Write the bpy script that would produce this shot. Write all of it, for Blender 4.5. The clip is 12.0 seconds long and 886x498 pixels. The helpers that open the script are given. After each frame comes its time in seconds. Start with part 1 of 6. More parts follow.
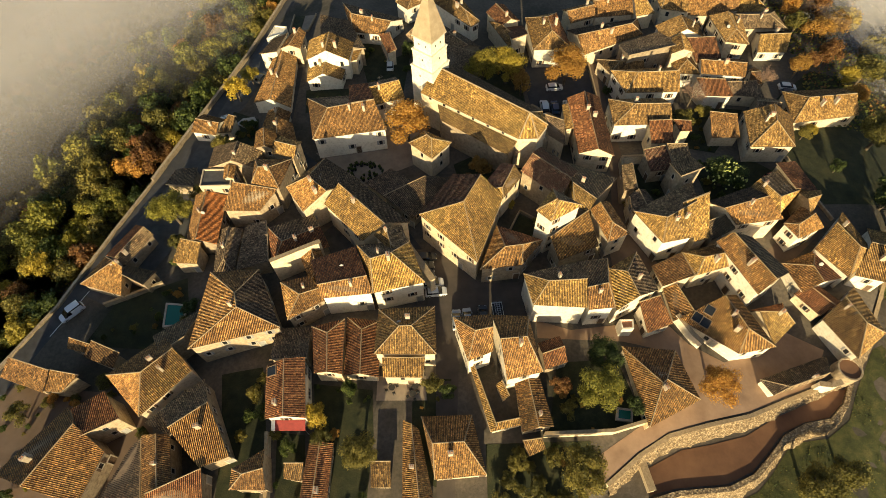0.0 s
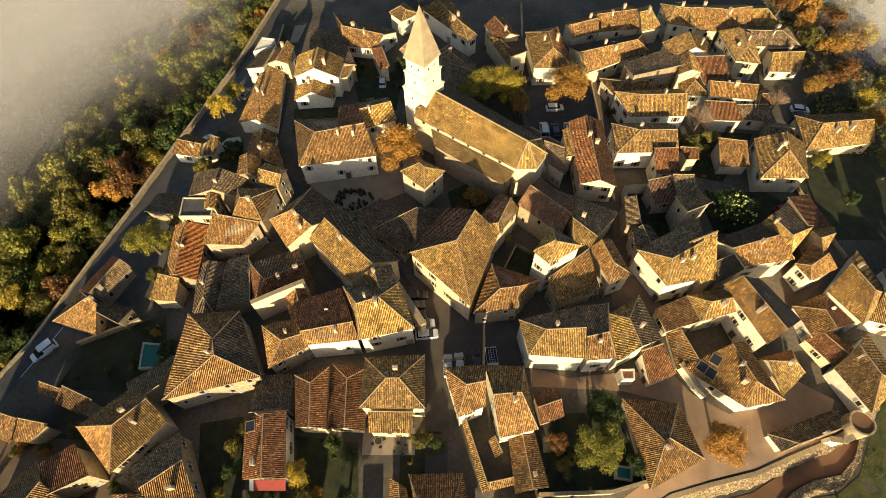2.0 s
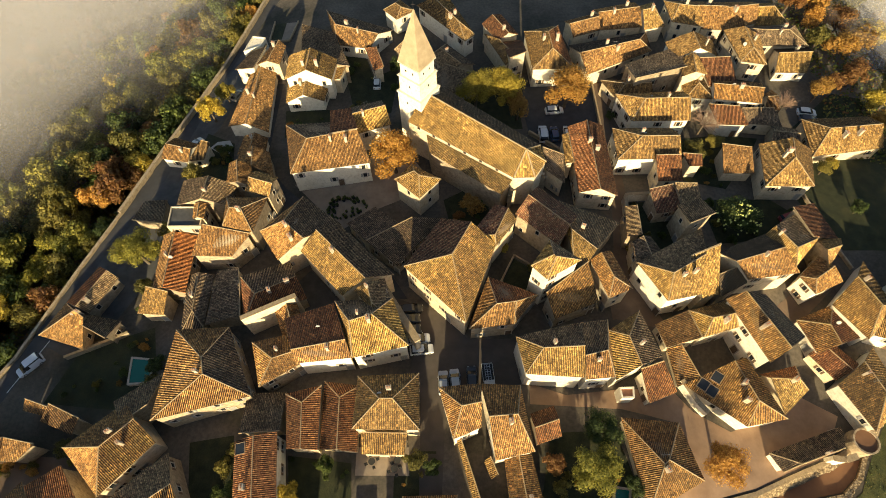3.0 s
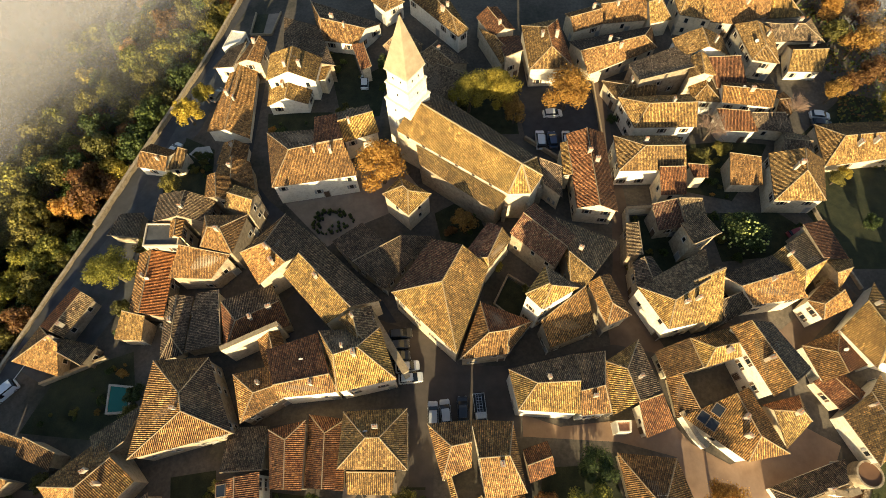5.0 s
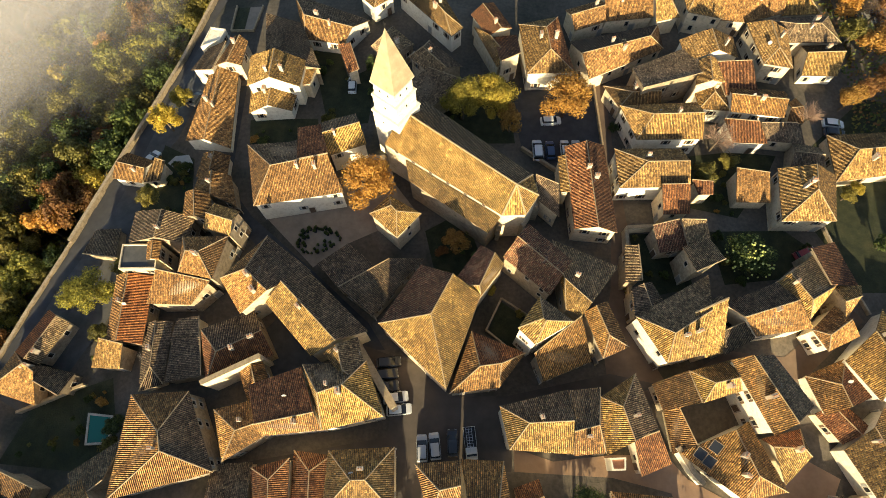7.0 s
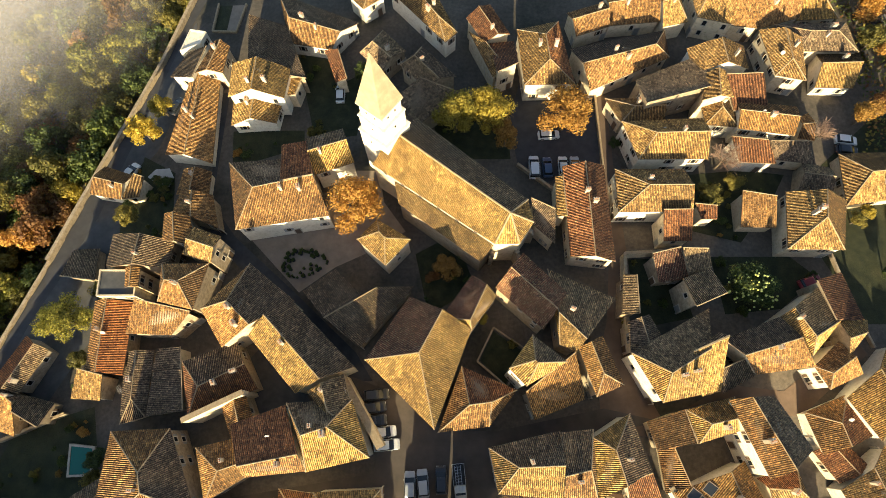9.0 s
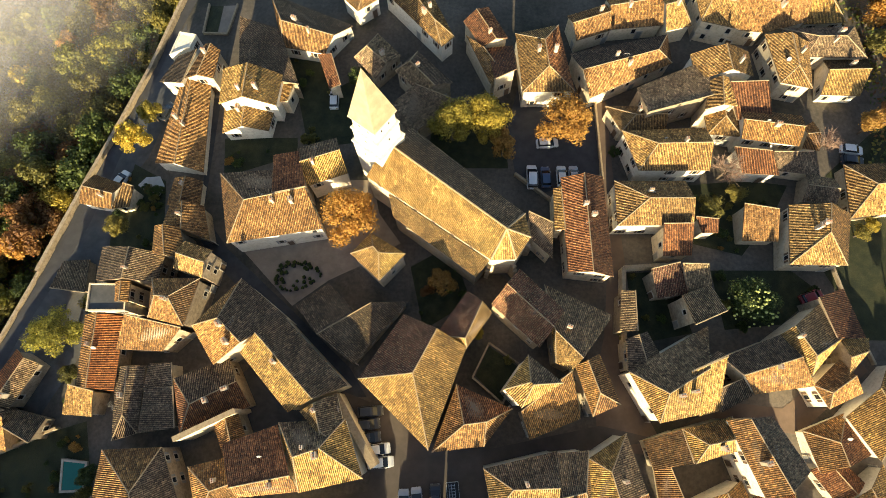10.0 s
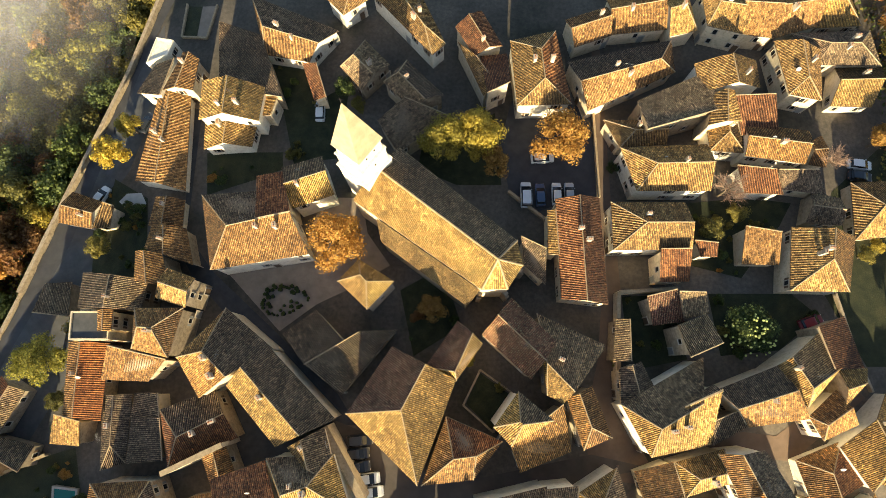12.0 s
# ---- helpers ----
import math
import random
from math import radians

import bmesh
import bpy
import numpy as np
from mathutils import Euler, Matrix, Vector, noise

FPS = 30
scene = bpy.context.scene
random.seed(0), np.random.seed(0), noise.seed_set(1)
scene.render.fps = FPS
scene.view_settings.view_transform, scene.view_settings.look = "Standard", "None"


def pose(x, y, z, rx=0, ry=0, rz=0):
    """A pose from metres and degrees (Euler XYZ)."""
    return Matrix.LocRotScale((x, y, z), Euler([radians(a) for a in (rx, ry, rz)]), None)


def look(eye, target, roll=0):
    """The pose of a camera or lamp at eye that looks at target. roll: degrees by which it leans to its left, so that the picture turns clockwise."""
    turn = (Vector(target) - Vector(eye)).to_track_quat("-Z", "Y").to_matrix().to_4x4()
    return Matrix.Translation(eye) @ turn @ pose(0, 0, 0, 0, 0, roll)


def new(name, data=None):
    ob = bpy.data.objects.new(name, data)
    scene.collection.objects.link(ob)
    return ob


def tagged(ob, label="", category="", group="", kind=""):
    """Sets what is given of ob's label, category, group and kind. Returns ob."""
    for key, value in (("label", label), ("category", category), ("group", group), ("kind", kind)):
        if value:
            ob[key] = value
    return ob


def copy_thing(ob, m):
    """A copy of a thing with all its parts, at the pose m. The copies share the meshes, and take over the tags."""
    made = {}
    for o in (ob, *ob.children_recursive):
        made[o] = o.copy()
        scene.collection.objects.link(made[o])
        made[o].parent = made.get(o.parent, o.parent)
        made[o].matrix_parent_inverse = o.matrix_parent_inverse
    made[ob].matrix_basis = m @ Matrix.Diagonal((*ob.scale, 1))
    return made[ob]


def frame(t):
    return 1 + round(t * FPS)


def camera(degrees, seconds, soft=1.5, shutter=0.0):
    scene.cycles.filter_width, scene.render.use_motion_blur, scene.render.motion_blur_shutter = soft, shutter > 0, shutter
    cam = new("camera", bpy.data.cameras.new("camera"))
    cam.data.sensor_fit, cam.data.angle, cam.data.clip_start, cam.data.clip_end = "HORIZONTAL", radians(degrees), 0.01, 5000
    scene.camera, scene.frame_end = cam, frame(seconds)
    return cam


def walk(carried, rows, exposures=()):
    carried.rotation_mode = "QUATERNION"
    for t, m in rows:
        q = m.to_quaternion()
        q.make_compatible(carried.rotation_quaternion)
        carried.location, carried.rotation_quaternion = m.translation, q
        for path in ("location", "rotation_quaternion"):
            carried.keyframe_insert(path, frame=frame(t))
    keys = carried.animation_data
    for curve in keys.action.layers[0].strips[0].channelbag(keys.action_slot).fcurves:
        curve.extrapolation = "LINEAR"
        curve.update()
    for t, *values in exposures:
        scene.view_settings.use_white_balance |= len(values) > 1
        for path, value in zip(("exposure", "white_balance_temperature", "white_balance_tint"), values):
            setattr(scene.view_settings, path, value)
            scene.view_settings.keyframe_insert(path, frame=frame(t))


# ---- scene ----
# the camera: a drone flying level and tipping its lens down
cam = camera(79.8, 12.0, soft=0.75)
ROWS = [
    (0.0, 1.361, -0.183, 88.845, -57.654, 1.248, -1.649),
    (0.5, 1.734, 2.559, 88.947, -57.699, 1.287, -1.485),
    (1.0, 2.109, 5.296, 89.034, -57.973, 1.314, -1.381),
    (1.5, 2.485, 8.029, 89.109, -58.432, 1.330, -1.325),
    (2.0, 2.864, 10.757, 89.172, -59.037, 1.339, -1.305),
    (2.5, 3.245, 13.481, 89.224, -59.753, 1.343, -1.310),
    (3.0, 3.628, 16.200, 89.266, -60.551, 1.344, -1.332),
    (4.0, 4.400, 21.623, 89.325, -62.295, 1.346, -1.394),
    (5.0, 5.183, 27.029, 89.354, -64.119, 1.366, -1.452),
    (5.5, 5.579, 29.724, 89.361, -65.031, 1.388, -1.471),
    (6.0, 5.977, 32.415, 89.363, -65.933, 1.421, -1.484),
    (6.5, 6.378, 35.102, 89.361, -66.821, 1.469, -1.492),
    (7.0, 6.782, 37.784, 89.358, -67.694, 1.533, -1.498),
    (8.0, 7.600, 43.133, 89.346, -69.406, 1.718, -1.521),
    (9.0, 8.431, 48.465, 89.336, -71.104, 1.998, -1.606),
    (9.5, 8.852, 51.123, 89.334, -71.966, 2.179, -1.695),
    (10.0, 9.276, 53.777, 89.335, -72.849, 2.390, -1.830),
    (10.5, 9.704, 56.427, 89.340, -73.764, 2.634, -2.024),
    (11.0, 10.136, 59.072, 89.350, -74.720, 2.914, -2.292),
    (11.5, 10.572, 61.712, 89.366, -75.730, 3.231, -2.651),
    (12.0, 11.012, 64.347, 89.389, -76.803, 3.589, -3.116),
]
walk(cam, [(t, Matrix.Translation((x, y, z)) @ pose(0, 0, 0, 90 + pitch, 0, yaw) @ pose(0, 0, 0, 0, 0, roll)) for t, x, y, z, pitch, yaw, roll in ROWS],
     exposures=((0.0, 0.83, 7100, 10), (3.0, 1.06, 6950, 10), (6.5, 1.36, 6750, 10), (12.0, 1.68, 6550, 10)))

# ---------------------------------------------------------------- light
SUN_ELEV, SUN_AZ = 14.0, 3.0
world = bpy.data.worlds.new("sky")
scene.world = world
world.use_nodes = True
wn = world.node_tree.nodes
sky = wn.new("ShaderNodeTexSky")
sky.sky_type, sky.sun_disc = "NISHITA", False
sky.sun_elevation, sky.sun_rotation = radians(SUN_ELEV), radians(180 + SUN_AZ)
world.node_tree.links.new(sky.outputs[0], wn["Background"].inputs[0])
wn["Background"].inputs[1].default_value = 0.08
sun = new("sun", bpy.data.lights.new("sun", "SUN"))
sun.data.energy, sun.data.angle, sun.data.color = 5.0, radians(0.6), (1.0, 0.855, 0.53)
sun.matrix_world = look((-math.sin(radians(SUN_AZ)) * 100, -math.cos(radians(SUN_AZ)) * 100, 100 * math.tan(radians(SUN_ELEV))), (0, 0, 0))


# ---------------------------------------------------------------- materials
class Shade:
    """A small builder for one node material."""

    def __init__(self, name, rough=0.85, metal=0.0):
        self.mat = bpy.data.materials.new(name)
        self.mat.use_nodes = True
        self.tree = self.mat.node_tree
        self.bsdf = self.tree.nodes["Principled BSDF"]
        self.bsdf.inputs["Roughness"].default_value = rough
        self.bsdf.inputs["Metallic"].default_value = metal
        self.coords = None

    def node(self, kind, **inputs):
        n = self.tree.nodes.new(kind)
        for key, value in inputs.items():
            self.put(n.inputs[key.replace("_", " ")], value)
        return n

    def put(self, socket, value):
        if isinstance(value, bpy.types.NodeSocket):
            self.tree.links.new(value, socket)
        else:
            socket.default_value = value

    def noise(self, scale, detail=4.0, rough=0.6, vector=None):
        if self.coords is None:
            self.coords = self.node("ShaderNodeTexCoord").outputs["Object"]
        n = self.node("ShaderNodeTexNoise", Scale=scale, Detail=detail, Roughness=rough)
        self.put(n.inputs["Vector"], vector or self.coords)
        return n.outputs["Fac"]

    def ramp(self, fac, *stops):
        n = self.node("ShaderNodeValToRGB", Fac=fac)
        e = n.color_ramp.elements
        while len(e) < len(stops):
            e.new(0.5)
        for el, (p, c) in zip(e, stops):
            el.position, el.color = p, (*c, 1)
        return n.outputs["Color"]

    def mix(self, fac, a, b, mode="MIX"):
        n = self.node("ShaderNodeMix")
        n.data_type, n.blend_type = "RGBA", mode
        for socket, value in ((n.inputs[0], fac), (n.inputs[6], a), (n.inputs[7], b)):
            if isinstance(value, tuple) and len(value) == 3:
                value = (*value, 1)
            self.put(socket, value)
        return n.outputs[2]

    def maths(self, op, a, b):
        n = self.node("ShaderNodeMath")
        n.operation = op
        self.put(n.inputs[0], a), self.put(n.inputs[1], b)
        return n.outputs[0]

    def done(self, color, bump=None, strength=0.4, distance=0.05):
        self.put(self.bsdf.inputs["Base Color"], color if not isinstance(color, tuple) else (*color, 1))
        if bump is not None:
            b = self.node("ShaderNodeBump", Strength=strength, Distance=distance, Height=bump)
            self.put(self.bsdf.inputs["Normal"], b.outputs[0])
        return self.mat


def tile_material(name, dark, mid, light, moss, lichen=0.3):
    s = Shade(name, 0.9)
    own = s.node("ShaderNodeObjectInfo").outputs["Random"]
    uv = s.node("ShaderNodeUVMap").outputs[0]
    cell = s.node("ShaderNodeVectorMath")
    cell.operation = "FLOOR"
    s.put(cell.inputs[0], uv)
    each = s.node("ShaderNodeTexWhiteNoise")
    each.noise_dimensions = "2D"
    s.put(each.inputs["Vector"], cell.outputs[0])
    mixed = s.maths("ADD", s.maths("MULTIPLY", each.outputs["Value"], 0.25), s.maths("MULTIPLY", s.noise(3.6, 5, 0.75), 0.75))
    base = s.ramp(mixed, (0.2, dark), (0.45, mid), (0.72, light))
    odd = s.ramp(each.outputs["Value"], (0.0, (0.45, 0.42, 0.4)), (0.14, (0.62, 0.6, 0.58)), (0.24, (1, 1, 1)), (0.78, (1, 1, 1)), (0.9, (1.35, 1.33, 1.28)), (1.0, (1.9, 1.85, 1.75)))
    base = s.mix(0.45, base, odd, "MULTIPLY")
    patch = s.ramp(s.noise(0.3, 5), (0.38, (0.62, 0.57, 0.53)), (0.62, (1.12, 1.08, 1.05)))
    base = s.mix(1.0, base, patch, "MULTIPLY")
    spots = s.ramp(s.noise(2.2, 6, 0.7), (0.36, (0.46, 0.43, 0.41)), (0.5, (1, 1, 1)), (0.72, (1.4, 1.38, 1.3)))
    base = s.mix(0.85, base, spots, "MULTIPLY")
    fleck = s.ramp(s.noise(7.0, 3, 0.8), (0.36, (0.36, 0.34, 0.33)), (0.49, (1, 1, 1)), (0.64, (1.5, 1.47, 1.4)))
    base = s.mix(0.85, base, fleck, "MULTIPLY")
    grown = s.ramp(s.noise(0.16, 3), (0.5, (0, 0, 0)), (0.72, (1, 1, 1)))
    base = s.mix(s.maths("MULTIPLY", grown, 0.45), base, moss)
    crust = s.ramp(s.noise(5.5, 2, 0.5), (0.58, (0, 0, 0)), (0.63, (1, 1, 1)))
    base = s.mix(s.maths("MULTIPLY", crust, lichen), base, (0.50, 0.43, 0.28))
    tint = s.ramp(own, (0.0, (0.80, 0.75, 0.70)), (0.5, (1.03, 0.965, 0.84)), (1.0, (1.22, 1.14, 0.9)))
    base = s.mix(1.0, base, tint, "MULTIPLY")
    split = s.node("ShaderNodeSeparateXYZ")
    s.put(split.inputs[0], uv)
    course = s.maths("FRACT", split.outputs["Y"], 0.0)
    # painted shade: dark channels between the cover tiles, paler crests, darker laps
    channel_shade = s.ramp(s.maths("FRACT", split.outputs["X"], 0.0), (0.0, (0.19, 0.18, 0.175)), (0.30, (0.19, 0.18, 0.175)), (0.44, (1, 1, 1)), (0.90, (1.25, 1.25, 1.25)))
    base = s.mix(0.9, base, channel_shade, "MULTIPLY")
    lap_shade = s.ramp(course, (0.0, (0.6, 0.58, 0.56)), (0.16, (1, 1, 1)))
    base = s.mix(0.7, base, lap_shade, "MULTIPLY")
    lift = s.maths("ADD", s.maths("MULTIPLY", course, -0.25), s.noise(5.0, 4))
    return s.done(base, lift, 0.6, 0.07)


def plaster_material(name, a, b, stain, rough_scale=0.5):
    s = Shade(name, 0.92)
    own = s.node("ShaderNodeObjectInfo").outputs["Random"]
    base = s.ramp(s.noise(rough_scale, 5, 0.65), (0.35, a), (0.65, b))
    marks = s.ramp(s.noise(1.7, 6, 0.7), (0.36, stain), (0.52, (1, 1, 1)))
    base = s.mix(0.6, base, marks, "MULTIPLY")
    base = s.mix(1.0, base, s.ramp(own, (0, (0.8, 0.78, 0.75)), (1, (1.08, 1.05, 1.0))), "MULTIPLY")
    return s.done(base, s.noise(9.0, 5), 0.5, 0.04)


def plain_material(name, a, b, scale=2.0, rough=0.8, metal=0.0, bump=0.3):
    s = Shade(name, rough, metal)
    return s.done(s.ramp(s.noise(scale, 5), (0.3, a), (0.7, b)), s.noise(scale * 6, 4), bump, 0.03)


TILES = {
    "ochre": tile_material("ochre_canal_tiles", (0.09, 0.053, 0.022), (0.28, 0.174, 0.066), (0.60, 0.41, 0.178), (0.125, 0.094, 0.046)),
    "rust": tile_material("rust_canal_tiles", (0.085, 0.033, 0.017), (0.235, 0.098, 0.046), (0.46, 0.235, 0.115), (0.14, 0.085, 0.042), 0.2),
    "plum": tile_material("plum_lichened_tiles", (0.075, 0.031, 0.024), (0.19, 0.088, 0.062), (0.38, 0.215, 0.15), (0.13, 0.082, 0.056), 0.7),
    # also laid on back slopes, where its darker grey stands for their shade
    "grey": tile_material("grey_lichen_and_shade_tiles", (0.064, 0.048, 0.037), (0.165, 0.122, 0.088), (0.40, 0.305, 0.215), (0.10, 0.082, 0.058), 0.45),
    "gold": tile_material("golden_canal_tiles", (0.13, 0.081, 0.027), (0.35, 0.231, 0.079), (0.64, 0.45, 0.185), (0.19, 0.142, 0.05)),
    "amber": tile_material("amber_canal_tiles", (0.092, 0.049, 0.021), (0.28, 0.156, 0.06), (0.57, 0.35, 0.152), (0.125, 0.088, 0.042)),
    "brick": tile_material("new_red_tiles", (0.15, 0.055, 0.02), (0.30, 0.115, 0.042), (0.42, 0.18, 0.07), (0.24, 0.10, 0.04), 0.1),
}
WALLS = {
    "cream": plaster_material("cream_render", (0.62, 0.52, 0.37), (0.75, 0.64, 0.47), (0.6, 0.55, 0.48)),
    "white": plaster_material("white_render", (0.78, 0.72, 0.60), (0.87, 0.82, 0.71), (0.68, 0.64, 0.58)),
    "stone": plaster_material("rubble_stone", (0.30, 0.235, 0.16), (0.46, 0.37, 0.26), (0.5, 0.45, 0.4), 1.4),
}
MORTAR = plain_material("pale_ridge_mortar", (0.25, 0.175, 0.095), (0.42, 0.315, 0.19), 2.5)
BRICK = plain_material("chimney_render", (0.32, 0.25, 0.18), (0.55, 0.46, 0.36), 1.2)
POT = plain_material("chimney_clay", (0.30, 0.13, 0.07), (0.42, 0.2, 0.11), 3.0)
GLASS = Shade("window_glass", 0.12).done((0.02, 0.022, 0.025))
FRAME = plain_material("window_surround", (0.42, 0.36, 0.28), (0.55, 0.48, 0.39), 2.0)
DARK_COVER = plain_material("dark_felt_and_shade_ground", (0.05, 0.05, 0.052), (0.09, 0.088, 0.085), 0.7, 0.9)
BOARDS = plain_material("eaves_boards", (0.16, 0.11, 0.07), (0.26, 0.18, 0.11), 2.0)
SHUTTERS = [plain_material("brown_shutter", (0.10, 0.06, 0.035), (0.15, 0.09, 0.05), 3.0),
            plain_material("grey_shutter", (0.22, 0.22, 0.21), (0.32, 0.31, 0.29), 3.0)]


# ---------------------------------------------------------------- building blocks
def part(name, bm, material, parent=None, label=""):
    me = bpy.data.meshes.new(name)
    bm.to_mesh(me)
    bm.free()
    for m in material if isinstance(material, (list, tuple)) else [material]:
        me.materials.append(m)
    ob = new(name, me)
    ob.parent = parent
    return tagged(ob, label)


def box_into(bm, x0, y0, z0, x1, y1, z1, m=None, mi=0):
    vs = [bm.verts.new((x, y, z)) for z in (z0, z1) for x, y in ((x0, y0), (x1, y0), (x1, y1), (x0, y1))]
    if m is not None:
        for v in vs:
            v.co = m @ v.co
    for q in ((3, 2, 1, 0), (4, 5, 6, 7), (0, 1, 5, 4), (1, 2, 6, 5), (2, 3, 7, 6), (3, 0, 4, 7)):
        bm.faces.new([vs[i] for i in q]).material_index = mi
    return vs


def prism_into(bm, ring, z0, z1, mi=0):
    """An upright prism over a plan ring, anticlockwise."""
    lo = [bm.verts.new((x, y, z0)) for x, y in ring]
    hi = [bm.verts.new((x, y, z1)) for x, y in ring]
    n = len(ring)
    for i in range(n):
        bm.faces.new((lo[i], lo[(i + 1) % n], hi[(i + 1) % n], hi[i])).material_index = mi
    bm.faces.new(hi).material_index = mi
    bm.faces.new(lo[::-1]).material_index = mi


def tube_into(bm, a, b, r0, r1, n=6):
    a, b = Vector(a), Vector(b)
    q = (b - a).to_track_quat("Z", "Y")
    rings = []
    for p, r in ((a, r0), (b, r1)):
        rings.append([bm.verts.new(p + q @ Vector((r * math.cos(k * math.tau / n), r * math.sin(k * math.tau / n), 0))) for k in range(n)])
    for k in range(n):
        bm.faces.new((rings[0][k], rings[0][(k + 1) % n], rings[1][(k + 1) % n], rings[1][k]))
    bm.faces.new(rings[0][::-1])
    bm.faces.new(rings[1])


def smooth(a, b, x):
    u = min(max((x - a) / (b - a), 0.0), 1.0)
    return u * u * (3 - 2 * u)


def edge_offset(ring, d):
    """The plan ring moved inwards by d (anticlockwise ring)."""
    out, n = [], len(ring)
    for i in range(n):
        p0, p, p1 = Vector(ring[i - 1]), Vector(ring[i]), Vector(ring[(i + 1) % n])
        e0, e1 = (p - p0).normalized(), (p1 - p).normalized()
        n0, n1 = Vector((-e0.y, e0.x)), Vector((-e1.y, e1.x))
        k = d / max(0.35, 1 + n0.dot(n1))
        out.append(p + (n0 + n1) * k)
    return out


RIB, HUMP = 0.28, 0.12


def tiled_slope(bm, p0, p1, q1, q0, mi=0):
    """A slope of ribbed canal tiles: eave p0-p1, upper edge q0-q1, ribs square to the eave."""
    ring = [Vector(p) for p in (p0, p1, q1, q0)]
    ax = Vector((ring[1] - ring[0]).xy)
    if ax.length < 0.05:
        return
    ax.normalize()
    up = Vector((-ax.y, ax.x))
    pts = [((p - ring[0]).xy.dot(ax), (p - ring[0]).xy.dot(up), p.z) for p in ring]
    if min(p[1] for p in pts) < -abs(max(p[1] for p in pts)):
        up = -up
        pts = [(u, -v, z) for u, v, z in pts]
    u0, u1 = min(p[0] for p in pts), max(p[0] for p in pts)

    def span(u):
        hits = []
        for i in range(4):
            a, b = pts[i], pts[(i + 1) % 4]
            if abs(a[0] - b[0]) < 1e-6:
                continue
            k = (u - a[0]) / (b[0] - a[0])
            if -1e-6 <= k <= 1 + 1e-6:
                hits.append((a[1] + k * (b[1] - a[1]), a[2] + k * (b[2] - a[2])))
        return (min(hits), max(hits)) if len(hits) > 1 else None

    count = max(1, round((u1 - u0) / RIB))
    step = (u1 - u0) / count
    uv = bm.loops.layers.uv.verify()
    shift = abs(ring[0].x * 3.1 + ring[0].y * 7.7) % 50
    last = None
    for i in range(count + 1):
        for k, h in ((0.0, 0.0), (0.32, 0.0), (0.42, 0.72), (0.66, 1.0), (0.9, 0.72)):
            if i == count and k:
                break
            u = min(max(u0 + (i + k) * step, u0 + 1e-4), u1 - 1e-4)
            s = span(u)
            if s is None:
                last = None
                continue
            col = []
            for v, z in s:
                w = ring[0].xy + ax * u + up * v
                col.append((bm.verts.new((w.x, w.y, z + HUMP * h)), ((i + k) + shift - (0.001 if k == 0 else 0), v / 0.36 + shift)))
            if last is not None:
                quad = (last[0], col[0], col[1], last[1])
                f = bm.faces.new([q[0] for q in quad])
                f.material_index = mi
                for loop, q in zip(f.loops, quad):
                    loop[uv].uv = q[1]
                f.normal_update()
                if f.normal.z < 0:
                    f.normal_flip()
            last = col


HOUSES = []


WEST = [(-88, 18), (-81, 34.6), (-75.5, 46.2), (-70, 64.5), (-65.7, 77.5), (-60.3, 95.6), (-51.8, 120.5), (-45.6, 143.8), (-40, 165)]
EAST = [(20, 9), (26, 13), (31.8, 17.3), (37, 20.2), (44, 22), (52.1, 23.8), (59.7, 26.6), (66.3, 28.9), (72, 31.5), (79, 38), (86, 50)]


BRINK = [(20, 7), (33.5, 11.0), (38.3, 12.2), (46.8, 12.8), (51.5, 14.7), (54.7, 17.3), (58.8, 21), (62.8, 22.8), (67.5, 23.6), (70.9, 26.3), (73.5, 30.5), (76, 34), (79, 37.2), (86, 49)]


def along(line, v, k):
    """The other coordinate of a polyline at v, where k is the coordinate that grows."""
    line = sorted(line, key=lambda p: p[k])
    for p, q in zip(line, line[1:]):
        if v <= q[k] or q is line[-1]:
            u = (v - p[k]) / (q[k] - p[k])
            return p[1 - k] + u * (q[1 - k] - p[1 - k])
    return line[-1][1 - k]


def plateau_z(x, y):
    z = -4.0 * smooth(-28, -62, x)
    z -= 4.5 * smooth(34, 66, x) * smooth(66, 34, y)
    z -= 3.0 * smooth(30, 5, y) * smooth(-30, 10, x)
    return z


def ground_z(x, y):
    z = plateau_z(x, y)
    d = along(WEST, y, 1) - x
    if d > 0.2:
        z = -4 - 6 * smooth(0.2, 1.8, d) - 26 * smooth(0, 110, d)
    if x > 22:
        d = along(EAST, x, 0) - y
        if d > 0.0:
            z = z + (-6.0 - z) * smooth(0.0, 0.6, d)
            out = along(BRINK, x, 0) - y
            z = z - 3.3 * smooth(0.0, 0.6, out) - 14 * smooth(6, 90, out)
    z -= 14 * smooth(84, 140, x) + 20 * smooth(160, 260, y)
    return z


def roof_planes(c, eave, rise, h0, h1, f, kind, f1, back_eave):
    """Ridge ends and the slopes of a roof over the plan ring c = a, b, c, d (eaves a-b and c-d)."""
    a, b, cc, d = [Vector((*p, z)) for p, z in zip(c, (eave, eave, back_eave, back_eave))]
    if kind == "shed":
        cc.z = d.z = eave + rise
        return [(a, b, cc, d)], [(d, cc)], []
    m0, m1 = d.lerp(a, 1 - f), cc.lerp(b, 1 - f1)
    r, s = m0.lerp(m1, h0), m1.lerp(m0, h1)
    r.z = s.z = eave + rise
    slopes = [(a, b, s, r), (cc, d, r, s)]
    lines = [(r, s)]
    ends = []
    if h0 > 0.03:
        slopes.append((d, a, r, r))
        lines += [(a, r), (d, r)]
    else:
        ends.append((d, a, r))
    if h1 > 0.03:
        slopes.append((b, cc, s, s))
        lines += [(b, s), (cc, s)]
    else:
        ends.append((b, cc, s))
    return slopes, lines, ends


